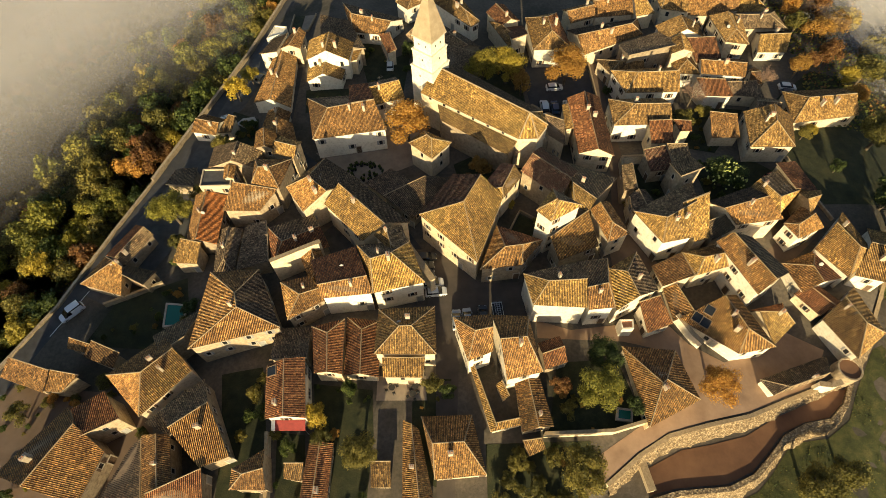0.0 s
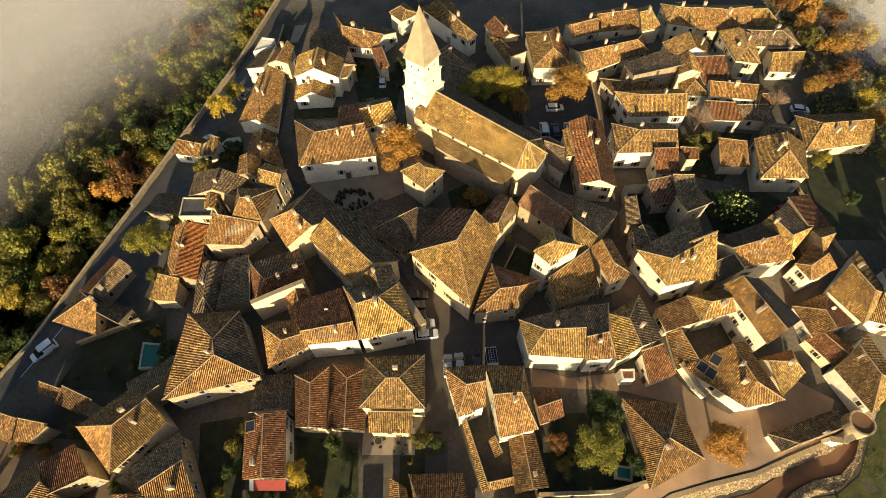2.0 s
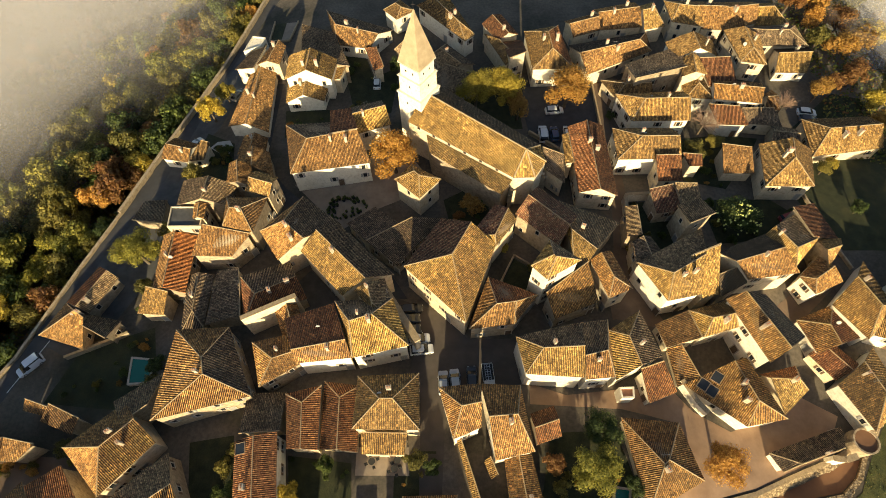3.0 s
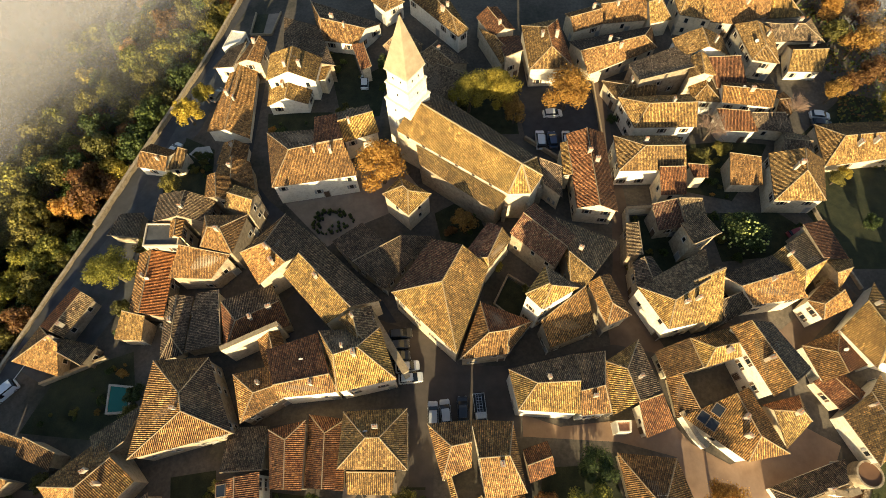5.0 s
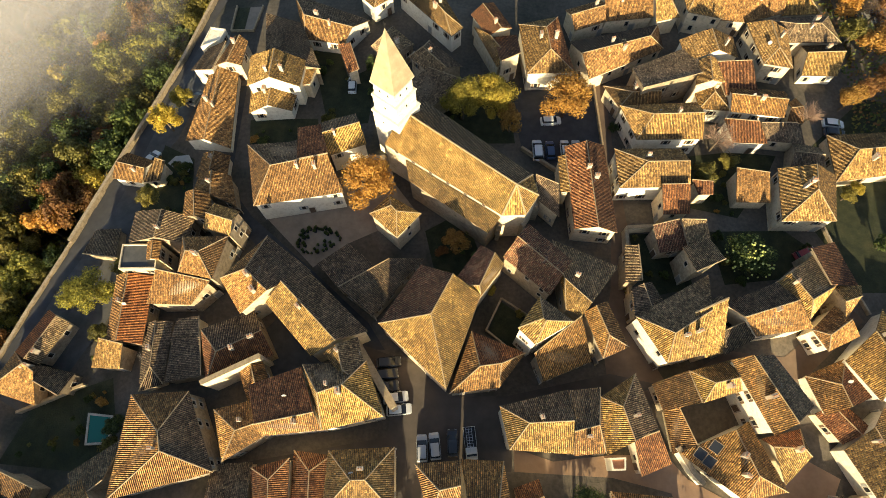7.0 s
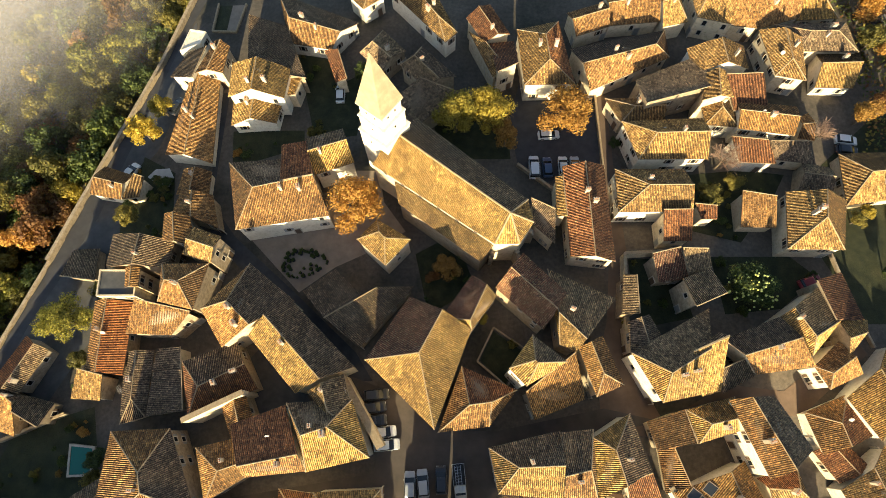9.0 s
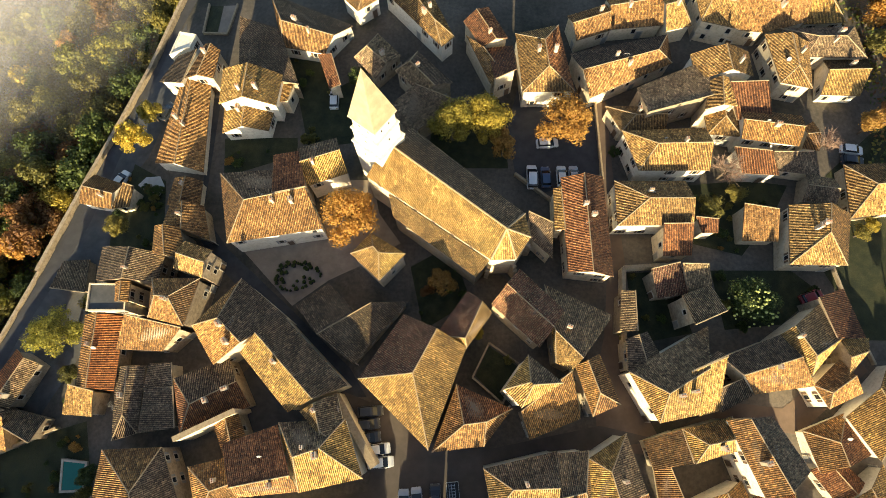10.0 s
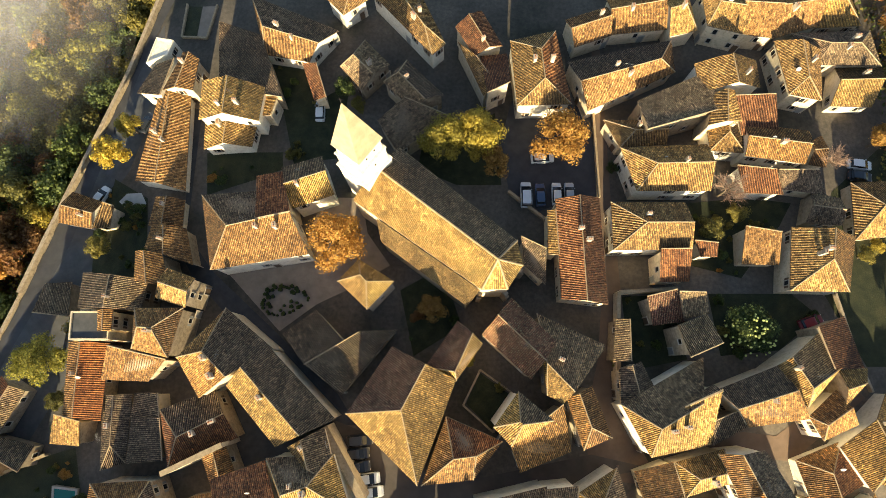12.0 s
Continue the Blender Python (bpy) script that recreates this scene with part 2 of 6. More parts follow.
def chimney(parent, x, y, z0, z1, turn, k=1.0):
    """A rendered stack with a slab cap and clay pots."""
    m = pose(x, y, 0, 0, 0, turn)
    bm = bmesh.new()
    box_into(bm, -0.28 * k, -0.45 * k, z0, 0.28 * k, 0.45 * k, z1, m)
    box_into(bm, -0.36 * k, -0.53 * k, z1 + 0.002, 0.36 * k, 0.53 * k, z1 + 0.1, m)
    stack = part("chimney", bm, BRICK, parent, "pale rendered chimney stack")
    for v in (-0.22, 0.22):
        bm = bmesh.new()
        p = m @ Vector((0, v * k, z1 + 0.1))
        tube_into(bm, p, p + Vector((0, 0, 0.32)), 0.13 * k, 0.1 * k, 8)
        part("chimney_pot", bm, POT, stack, "clay chimney pot")


TONE_WORD = {"gold": "golden-brown", "amber": "amber-brown", "ochre": "ochre-brown", "rust": "rust-red", "plum": "plum-red lichened", "brick": "orange-red", "grey": "grey-brown lichened"}
WALL_WORD = {"cream": "cream rendered", "white": "white rendered", "stone": "rubble stone"}


def house(a, b, c, d, eave, rise, h0=0.0, h1=0.0, f=0.5, kind="gable", tone="ochre", wall="cream", stacks=-1, skylights=(), back="", f1=None, back_eave=None):
    f1 = f if f1 is None else f1
    back_eave = eave if back_eave is None else back_eave
    ring = [Vector(p) for p in (a, b, c, d)]
    area = 0.5 * sum(ring[i].x * ring[(i + 1) % 4].y - ring[(i + 1) % 4].x * ring[i].y for i in range(4))
    if area < 0:
        ring = [ring[1], ring[0], ring[3], ring[2]]
        h0, h1, f, f1 = h1, h0, f1, f
        area = -area
    mid = sum(ring, Vector((0, 0))) / 4
    base = min(ground_z(*p) for p in ring)
    local = [p - mid for p in ring]
    thing = new("house" if area > 28 else "outbuilding")
    thing.location = (mid.x, mid.y, 0)
    shape = {"shed": "lean-to", "flat": "flat"}.get(kind, "hipped" if max(h0, h1) > 0.1 else "gabled")
    tagged(thing, f"{WALL_WORD[wall]} {'village house' if area > 28 else 'outbuilding'} with a {shape} {TONE_WORD[tone]} {'tiled roof' if kind != 'flat' else 'terrace roof'}",
           "house" if area > 28 else "outbuilding", "village houses" if area > 28 else "outbuildings")
    inner = edge_offset(local, 0.3)
    bm = bmesh.new()
    if kind == "flat":
        prism_into(bm, inner, base - 1.5, eave - 0.25)
        part("wall", bm, WALLS[wall], thing)
        bm = bmesh.new()
        core = edge_offset(local, 0.55)
        prism_into(bm, core, eave - 0.24, eave - 0.05)
        part("terrace", bm, {"grey": DARK_COVER, "rust": POT}.get(tone, WALLS["white"]), thing)
        for i in range(4):
            bm = bmesh.new()
            p, q, r, s = inner[i], inner[(i + 1) % 4], core[(i + 1) % 4], core[i]
            prism_into(bm, [p, q, r, s], eave - 0.246, eave + 0.22)
            part("parapet", bm, WALLS[wall], thing)
        HOUSES.append((thing, ring, base, eave, wall, kind))
        return thing
    slopes, lines, ends = roof_planes(local, eave, rise, h0, h1, f, kind, f1, back_eave)
    # walls rise to just under the roof
    drop = 0.14
    lo = [bm.verts.new((p.x, p.y, base - 1.5)) for p in inner]
    if kind == "shed":
        top = [eave - drop, eave - drop, eave + rise - drop - 0.08, eave + rise - drop - 0.08]
    else:
        top = [eave - drop, eave - drop, back_eave - drop, back_eave - drop]
    hi = [bm.verts.new((p.x, p.y, z)) for p, z in zip(inner, top)]
    for i in range(4):
        bm.faces.new((lo[i], lo[(i + 1) % 4], hi[(i + 1) % 4], hi[i]))
    bm.faces.new(hi)
    if kind != "shed":
        for p, q, r in ends:
            out = (p + q) / 2
            inn = Vector((out.x, out.y, 0)).normalized() * 0.3
            t0, t1 = (hi[3], hi[0]) if p == slopes[1][1] else (hi[1], hi[2])
            apex = bm.verts.new((r.x - inn.x, r.y - inn.y, r.z - drop))
            bm.faces.new((t0, t1, apex))
    part("wall", bm, WALLS[wall], thing)
    # tiled slopes, soffit and fascia
    down = Vector((0, 0, 0.13))
    roof = None
    for k, (p0, p1, q1, q0) in enumerate(slopes):
        bm = bmesh.new()
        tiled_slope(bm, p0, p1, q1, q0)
        # a grey back puts the shade of the slope into its tile colour
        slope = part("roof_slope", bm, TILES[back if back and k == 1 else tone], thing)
        roof = roof or slope
    rim = list(slopes[0]) if kind == "shed" else None
    if rim is None:
        rim = [slopes[0][0], slopes[0][1]]
        rim += [ends[-1][2]] if h1 <= 0.03 else []
        rim += [slopes[1][0], slopes[1][1]]
        rim += [ends[0][2]] if h0 <= 0.03 else []
    bm = bmesh.new()
    hi = [bm.verts.new(p) for p in rim]
    lo = [bm.verts.new(p - down) for p in rim]
    for i in range(len(rim)):
        j = (i + 1) % len(rim)
        bm.faces.new((lo[i], lo[j], hi[j], hi[i]))
    for p0, p1, q1, q0 in slopes:
        under = [p0, p1, q1] + ([q0] if (q0 - q1).length > 0.01 else [])
        bm.faces.new([bm.verts.new(p - down) for p in under][::-1])
    bmesh.ops.remove_doubles(bm, verts=bm.verts[:], dist=0.002)
    part("soffit", bm, BOARDS, thing)
    for p, q in lines:
        if (p - q).length > 0.6:
            bm = bmesh.new()
            lift = Vector((0, 0, HUMP * 0.7))
            tube_into(bm, p + lift, q + lift, 0.095, 0.095, 6)
            part("ridge_cap", bm, MORTAR, roof)
    for side, u, v in skylights:
        p0, p1, q1, q0 = slopes[side]
        at = p0.lerp(p1, u).lerp(q0.lerp(q1, u), v)
        ex = (p1 - p0).normalized()
        ez = ex.cross(p0.lerp(q0, 0.5) - p0).normalized()
        ez = ez if ez.z > 0 else -ez
        ey = ez.cross(ex)
        m = Matrix(((ex.x, ey.x, ez.x, at.x), (ex.y, ey.y, ez.y, at.y), (ex.z, ey.z, ez.z, at.z), (0, 0, 0, 1)))
        bm = bmesh.new()
        for x0, y0, x1, y1 in ((-0.85, -0.9, -0.75, 0.9), (0.75, -0.9, 0.85, 0.9), (-0.75, -0.9, 0.75, -0.8), (-0.75, 0.8, 0.75, 0.9)):
            box_into(bm, x0, y0, -0.1, x1, y1, 0.26, m)
        light = part("skylight", bm, BOARDS, thing, "large roof skylight")
        bm = bmesh.new()
        box_into(bm, -0.75, -0.8, 0.1, 0.75, 0.8, 0.2, m)
        part("pane", bm, GLASS, light)
    # chimneys
    rng = random.Random(int(abs(mid.x * 131 + mid.y * 977)))
    count = stacks if stacks >= 0 else (0 if area < 30 or kind == "shed" else (rng.random() < 0.8) + (area > 85))
    for k in range(count):
        u = 0.2 + 0.6 * rng.random()
        side = rng.choice((0, 0, 1)) if kind != "shed" else 0
        p0, p1, q1, q0 = slopes[side]
        v = 0.55 + 0.4 * rng.random()
        at = p0.lerp(p1, u).lerp(q0.lerp(q1, u), v)
        turn = math.degrees(math.atan2((p1 - p0).y, (p1 - p0).x)) + (90 if rng.random() < 0.5 else 0)
        chimney(thing, at.x, at.y, at.z - 0.5, at.z + 0.7 + 0.5 * rng.random() + (1 - v) * rise * 0.7, turn, 0.62 + 0.35 * rng.random())
    HOUSES.append((thing, ring, base, eave, wall, kind))
    return thing


# ---------------------------------------------------------------- ground
def build_ground():
    xs = [-2500, -1200, -600, -320, -220, -180, -150, -130, -115] + [-102 + 2 * i for i in range(61)] + [20 + 0.8 * i for i in range(80)] + [84 + 2 * i for i in range(14)] + [125, 150, 190, 320, 600, 1200, 2500]
    ys = [-2500, -1200, -600, -300, -150, -90, -60, -40, -20, -8, -2, 4] + [6 + 0.8 * i for i in range(60)] + [54 + 2 * i for i in range(50)] + [160, 175, 200, 240, 320, 500, 900, 1600, 2500]
    bm = bmesh.new()
    grid = [[bm.verts.new((x, y, ground_z(x, y) - 0.02)) for x in xs] for y in ys]
    for j in range(len(ys) - 1):
        for i in range(len(xs) - 1):
            bm.faces.new((grid[j][i], grid[j][i + 1], grid[j + 1][i + 1], grid[j + 1][i])).smooth = True
    s = Shade("earth_and_grass", 0.95)
    base = s.ramp(s.noise(0.06, 6), (0.34, (0.04, 0.039, 0.026)), (0.46, (0.092, 0.077, 0.06)), (0.62, (0.145, 0.12, 0.094)))
    m = s.done(s.mix(0.6, base, s.ramp(s.noise(1.5, 6), (0.35, (0.5, 0.5, 0.5)), (0.7, (1.3, 1.25, 1.2))), "MULTIPLY"), s.noise(3.0, 5), 0.6, 0.1)
    ob = part("ground", bm, m, None, "uneven earth and grass between the village houses")
    tagged(ob, "", "ground", "", "structure")


build_ground()


# ---------------------------------------------------------------- the village houses
house((-44.9, 96.9), (-42.8, 114.1), (-36.9, 114.7), (-35.7, 95.1), 1.5, 1.9, tone="amber", wall="white")
house((-40.6, 113.1), (-37.8, 120.8), (-34.7, 119.3), (-35.2, 113.1), 4.3, 1.1, tone="amber")
house((-46.3, 113.5), (-43.7, 119.2), (-39.4, 119.6), (-41.1, 112.2), 2.6, 1.6, kind="shed", tone="grey", wall="white")
house((-45.8, 118.9), (-44.4, 125.2), (-40.5, 124.5), (-41.3, 121), 2.6, 0, kind="flat", tone="ochre", wall="white")
house((-23.3, 120.8), (-14.9, 119.3), (-9.9, 125.8), (-26.9, 133.4), 3.4, 2.2, h0=0.12, f=0.38, tone="amber", back="grey", wall="white")
house((-24.1, 124.5), (-32.1, 127.4), (-30, 113.1), (-18.7, 111.2), 4, 1.3, kind="shed", tone="grey", wall="stone")
house((-13.4, 111.3), (-16.1, 118.8), (-13.3, 118.3), (-11.1, 111.6), 3.9, 0.9, kind="shed", tone="rust")
house((-12.4, 131.9), (-9, 128.3), (-4.7, 131.5), (-8.6, 135.8), 4.5, 1.3, h0=0.3, h1=0.3, wall="white")
house((-4.2, 132.9), (7.5, 119.7), (9.9, 122), (4.1, 134.8), 5, 1.5, h1=0.3, wall="white")
house((-9.1, 117.9), (-4.8, 113.2), (-0.1, 118.3), (-4.8, 123.3), 4.2, 1.7, h0=0.19, f=0.40, f1=0.44, tone="grey", wall="stone")
house((-1.1, 114.4), (4.4, 108.9), (9.7, 111.9), (3.0, 118.7), 5, 1.8, h0=0.18, f=0.45, f1=0.39, tone="grey", wall="stone")
house((-1.9, 107.2), (1.9, 101.0), (10.6, 107.4), (2.8, 110.9), 4.6, 1.4, kind="shed", tone="grey", wall="stone")
house((11.6, 125.2), (15.1, 119.2), (20.1, 121.3), (16.4, 128.5), 5.4, 1.4, tone="rust")
house((16.1, 119.6), (20.9, 120.2), (21.1, 113), (17.1, 110.9), 4.8, 2.7, kind="shed", tone="rust")
house((16.6, 111.8), (12.1, 122.5), (15.3, 118.9), (18.8, 113.3), 4.8, 1.3, kind="shed")
house((22.4, 109.6), (21.4, 122.3), (29.6, 124.3), (31.8, 109.9), 5.5, 2.5, h0=0.27, h1=0.32, f=0.52, f1=0.57, tone="ochre", back="rust", wall="white")
house((33.2, 121.9), (40, 124.4), (39.6, 130.4), (31.7, 127.6), 4.1, 1.5, tone="amber")
house((39.9, 124.8), (50.3, 125.9), (50, 135.2), (39.6, 132.4), 3.7, 2.1, tone="amber")
house((50.3, 123.9), (55.4, 125.1), (54.3, 134), (49.7, 132.2), 4.5, 2.2, h1=0.4, tone="gold")
house((34.9, 109.3), (50.8, 116.9), (50.6, 123.3), (31.8, 118.9), 4.2, 2.2, h1=0.18, f=0.47, f1=0.35, tone="amber", back="grey")
house((63.9, 124.4), (69.3, 123.7), (71.5, 134.1), (62.2, 134.4), 4.3, 2.6, tone="amber")
house((69.4, 123.8), (77.6, 126.3), (78.8, 134.2), (71.6, 134.2), 4.2, 2.3, tone="amber")
house((56.7, 125.3), (63.8, 123.4), (62.3, 132.4), (56.3, 133), 5.6, 2.1, h0=0.3)
house((77.6, 126.4), (85.9, 126.9), (84.6, 134.8), (79.4, 134.8), 3.4, 2.1, h1=0.4, tone="gold")
house((75.9, 118.4), (87.3, 118.1), (86.5, 125.3), (72.3, 124.7), 4.2, 1.8, h0=0.3, h1=0.3, tone="grey")
house((69.6, 112), (68.3, 122.5), (76.2, 120.7), (75, 110.8), 5.3, 1.7, h0=0.3)
house((78.2, 111.1), (85.4, 110.9), (88.5, 119.6), (80.1, 118.9), 2.8, 2.2, tone="gold", wall="white")
house((53.9, 111.7), (53.3, 117.4), (64.1, 117.9), (64.2, 112.7), 6.2, 2.7, wall="white")
house((60.4, 104.3), (66.7, 104), (65.8, 110.8), (59, 110.5), 5.3, 2.3, kind="shed", tone="rust")
house((55.2, 115.7), (42.9, 110.2), (43.9, 104.3), (56.9, 108.2), 6.2, 1.4, kind="shed", tone="grey", wall="stone")
house((54, 105.2), (55.7, 111.1), (59.1, 111.6), (59.7, 105.8), 7.2, 1.1)
house((55.3, 101.9), (55.2, 106.6), (61.4, 107.1), (61.3, 101.4), 4.3, 1.5, h0=0.6, wall="white")
house((60.6, 100.5), (70.5, 99.1), (72, 105.1), (61, 106.5), 5.3, 1.5, tone="amber", wall="white")
house((72.7, 100), (75.7, 99.5), (75.7, 105.5), (73.9, 104.4), 2.8, 1.3, tone="amber")
house((60.5, 94.4), (66.9, 94.1), (65.5, 98.1), (59, 98.8), 4, 1.5, kind="shed", tone="rust", wall="white")
house((67.4, 95.3), (74.4, 94.4), (73.2, 98.4), (66.4, 98.4), 3.3, 1.3, kind="shed", tone="grey")
house((41.9, 94.1), (54.1, 94.2), (54.4, 102.5), (39.7, 101.8), 5.5, 2.4, h0=0.3, wall="white")
house((40.1, 102.5), (48.2, 103.1), (48.4, 107.7), (37.6, 107.7), 4, 1.3, h0=0.4)
house((37.4, 84), (50.2, 84.2), (49.7, 92.2), (37.5, 92.2), 5.4, 2.2, h0=0.4, wall="white")
house((44.6, 78.9), (49.3, 79), (49.6, 84.1), (44.6, 84), 5, 1.7, kind="shed", tone="rust")
house((52, 83.3), (54.7, 83.3), (54.7, 85.5), (50.9, 85.9), 4.1, 0.9, kind="shed", tone="rust")
house((59.1, 82.3), (65.2, 82.2), (65.3, 87.4), (59.5, 88.4), 3, 1.9, kind="shed", tone="amber")
house((65.1, 77.6), (66.8, 88.2), (76.9, 86.5), (74.5, 77.5), 5, 2.9, h0=0.48)
house((70.5, 89.4), (76.5, 89), (77, 93.8), (72.2, 94.9), 3.1, 1.3, tone="grey", wall="stone")
house((78.4, 86.5), (93.7, 88.7), (93.7, 97.4), (79.3, 96.7), 2.9, 2.4, h0=0.25)
house((-59, 89.8), (-52.9, 88.7), (-51.5, 93.7), (-57.3, 95.6), -0.7, 1.4, tone="amber", wall="white")
house((-52.3, 88.5), (-49.1, 88.9), (-48, 92.3), (-50.1, 93), -0, 1.5, kind="shed")
house((-41.3, 88.6), (-40.7, 94), (-35.4, 93.3), (-35.3, 87.9), 1.7, 1.4, tone="amber")
house((-40.3, 84.2), (-39.6, 88.1), (-33.6, 87.7), (-31.7, 81.4), 3.6, 1.9, tone="amber", wall="stone")
house((-40, 78.4), (-40.4, 83.3), (-36, 82.9), (-34, 77.2), 5.7, 1.2, f=0.45, tone="amber", wall="stone")
house((-15.1, 90.5), (-8.3, 93.0), (-10.8, 99.8), (-17.5, 97.7), 6.1, 1.9, f=0.51, tone="gold", back="grey", wall="white")
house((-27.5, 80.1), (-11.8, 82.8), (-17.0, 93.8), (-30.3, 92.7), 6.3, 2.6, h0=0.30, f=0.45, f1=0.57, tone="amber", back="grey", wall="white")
house((-16.9, 96.6), (-21.1, 95.8), (-20.0, 88.0), (-14.6, 89.2), 7.2, 1.8, kind="shed", tone="rust")
house((-49.2, 73.9), (-49.2, 79.9), (-38.3, 78.6), (-38.8, 73.7), 4.6, 2.4, f=0.55, tone="grey", wall="stone")
house((-50, 68.6), (-50.4, 73.8), (-43.4, 73.8), (-43, 68.7), 4.6, 0, kind="flat", tone="grey")
house((-35.3, 75.4), (-30.4, 73.9), (-29.4, 78.6), (-34.1, 80.2), 7.1, 1.2, wall="stone")
house((-50.6, 57.2), (-51.5, 68.8), (-44.7, 68.6), (-44.3, 56.4), 2, 1.3, f=0.4, tone="amber", back="brick", wall="stone")
house((-52.5, 52.8), (-47.6, 52.5), (-47.2, 56.4), (-51.5, 57.4), 1.2, 1.5, kind="shed", wall="stone")
house((-43.7, 48.9), (-45.1, 60.3), (-40.3, 60.6), (-39.9, 50.1), 1.2, 1.1, h0=0.3, tone="grey", wall="stone")
house((-39.2, 50.1), (-39.3, 56.9), (-33.7, 57.3), (-32.5, 51), 2.3, 2.1, kind="shed", tone="grey", wall="stone")
house((-39.7, 56.9), (-39.3, 60.8), (-34.8, 60.9), (-34.1, 57.3), 2.1, 1.7, kind="shed", tone="grey")
house((-31.7, 49.8), (-21.4, 54.4), (-25.4, 61.6), (-33.7, 58.4), 4, 1.7, h0=0.26, f=0.41, f1=0.50, back_eave=4.6, tone="rust", back="grey", wall="stone")
house((-70.7, 49.5), (-61.8, 46.9), (-62.5, 53.3), (-67.9, 55.8), -1.1, 1.8, h0=0.61, f=0.99, f1=0.83, tone="amber", back="grey", wall="stone")
house((-56.5, 52.2), (-63.7, 53.8), (-62.3, 50.8), (-57.4, 48.4), -1.1, 1.5, kind="shed", tone="grey", wall="stone")
house((-67.4, 55.7), (-63.7, 63.2), (-59.4, 60.8), (-62.7, 53.5), -0.5, 1.4, f=0.64, back_eave=-0.7, tone="brick", back="grey", wall="stone")
house((28.6, 75.9), (28.3, 92.7), (35.6, 92.9), (36, 75.1), 5.5, 1.8, tone="rust")
house((26.9, 83.3), (27, 90.8), (28.3, 90.9), (28.6, 83.2), 5.1, 0.5, kind="shed")
house((22.9, 81.4), (26.2, 78.2), (26.3, 83.8), (22.3, 85.8), 5.5, 1.7, kind="shed", tone="grey")
house((43.3, 72), (48.3, 72.7), (47, 77.7), (42.2, 76.5), 4, 1.7, kind="shed", tone="plum", wall="stone")
house((47.9, 73), (51.8, 73.8), (51.1, 77.1), (46.9, 77.2), 5.4, 1.3, kind="shed", tone="grey", wall="stone")
house((50.8, 73.6), (46.1, 71.9), (46.9, 67), (52, 69.2), 6.8, 1.6, kind="shed", tone="grey", wall="stone")
house((36.4, 66.3), (37.2, 73.1), (39.2, 72.9), (39, 66.4), 4.9, 0.8, kind="shed", tone="grey", wall="stone")
house((37.1, 60), (37.1, 65.1), (40.7, 66.4), (42.6, 62.2), 5, 1.2, tone="grey")
house((70.9, 59.6), (72.3, 61.2), (75.2, 65.7), (70.7, 65.4), 5.1, 1.4, wall="stone")
house((67.5, 54.9), (73.1, 57.3), (70.5, 62.4), (65.8, 58.4), 4.3, 1.2, h0=0.2, tone="amber", wall="white")
house((72.2, 32.7), (68.8, 40.3), (77.1, 46.8), (79, 37.4), -0.1, 2.3, h0=0.4, wall="white")
house((69.2, 41.1), (66, 45.8), (70.6, 48.1), (74.2, 43.9), -0.7, 1.4, tone="rust")
house((75.1, 47.4), (71.2, 53.8), (79.8, 62.4), (81.9, 53.1), 2.3, 2.6, h0=0.3, wall="white")
house((77, 48.4), (82.3, 46.8), (88.7, 57.4), (83.8, 58.9), 1.5, 3.1, wall="white")
house((56.3, 26.8), (66.1, 29.9), (67.8, 33.8), (54.8, 29.6), -1.4, 1.5, h0=0.25, f=0.08, tone="grey", wall="white")
house((4.2, 30.3), (8.4, 32), (8.5, 38.6), (1.9, 38.1), 6.7, 2.2, h0=0.45, tone="amber", wall="white")
house((10.4, 27.4), (16.3, 28.7), (14.8, 38.5), (8.5, 38.8), 6, 3.2, h1=0.3, tone="amber", wall="white")
house((17.2, 30.1), (21.1, 31.4), (20.3, 36.1), (16.4, 34.8), 3, 1.2, tone="rust", wall="stone")
house((7.6, 20.5), (4.5, 31.7), (5.2, 31.8), (8.7, 21), 2.2, 0.3, kind="shed", wall="stone")
house((7.7, 20.4), (12.9, 21.5), (12.5, 22.5), (7.9, 21.6), 1.5, 0.4, kind="shed")
house((12.7, 20.2), (12, 28.8), (16.3, 29.1), (17.8, 21.1), 2, 1.2, tone="amber")
house((9.9, 25.3), (8.9, 27.8), (9.9, 28.5), (11, 25.9), 2.2, 0.4, kind="shed")
house((13.7, 16.8), (16.3, 17.9), (15.8, 19.4), (12.7, 19), 0.9, 0.7, kind="shed", wall="stone")
house((-21.1, 29.2), (-22.5, 37.5), (-16.9, 38.9), (-16.4, 29), 4.7, 1, h1=0.25, tone="rust")
house((-16.5, 29.4), (-16.9, 40), (-11.1, 39.3), (-10.6, 29), 2.9, 1.5, h1=0.25, tone="rust")
house((-11.2, 31.8), (-0.9, 31.7), (-1.2, 40.4), (-10.9, 39.9), 6.3, 1.9, h0=0.4, h1=0.4)
house((-9.7, 28.5), (-3.2, 28.4), (-2.8, 31.4), (-9.9, 31.5), 4.5, 1, kind="shed")
house((-27.4, 21.5), (-28.6, 30), (-22.5, 31.5), (-21.1, 21.6), 6.1, 1.3, tone="rust", wall="white", skylights=((0, 0.15, 0.35),))
house((-23, 38.3), (-29.2, 38), (-28.7, 31.4), (-22.5, 31.8), 2.8, 2.2, kind="shed", tone="grey", wall="stone")
house((-21.5, 9.8), (-21.1, 18.7), (-17.2, 18.7), (-17.3, 9.8), 2.1, 1, tone="rust", wall="stone")
house((-23.9, 13.3), (-21.2, 12.9), (-21, 15.4), (-24, 15.4), 3.4, 0.8, kind="shed", wall="stone")
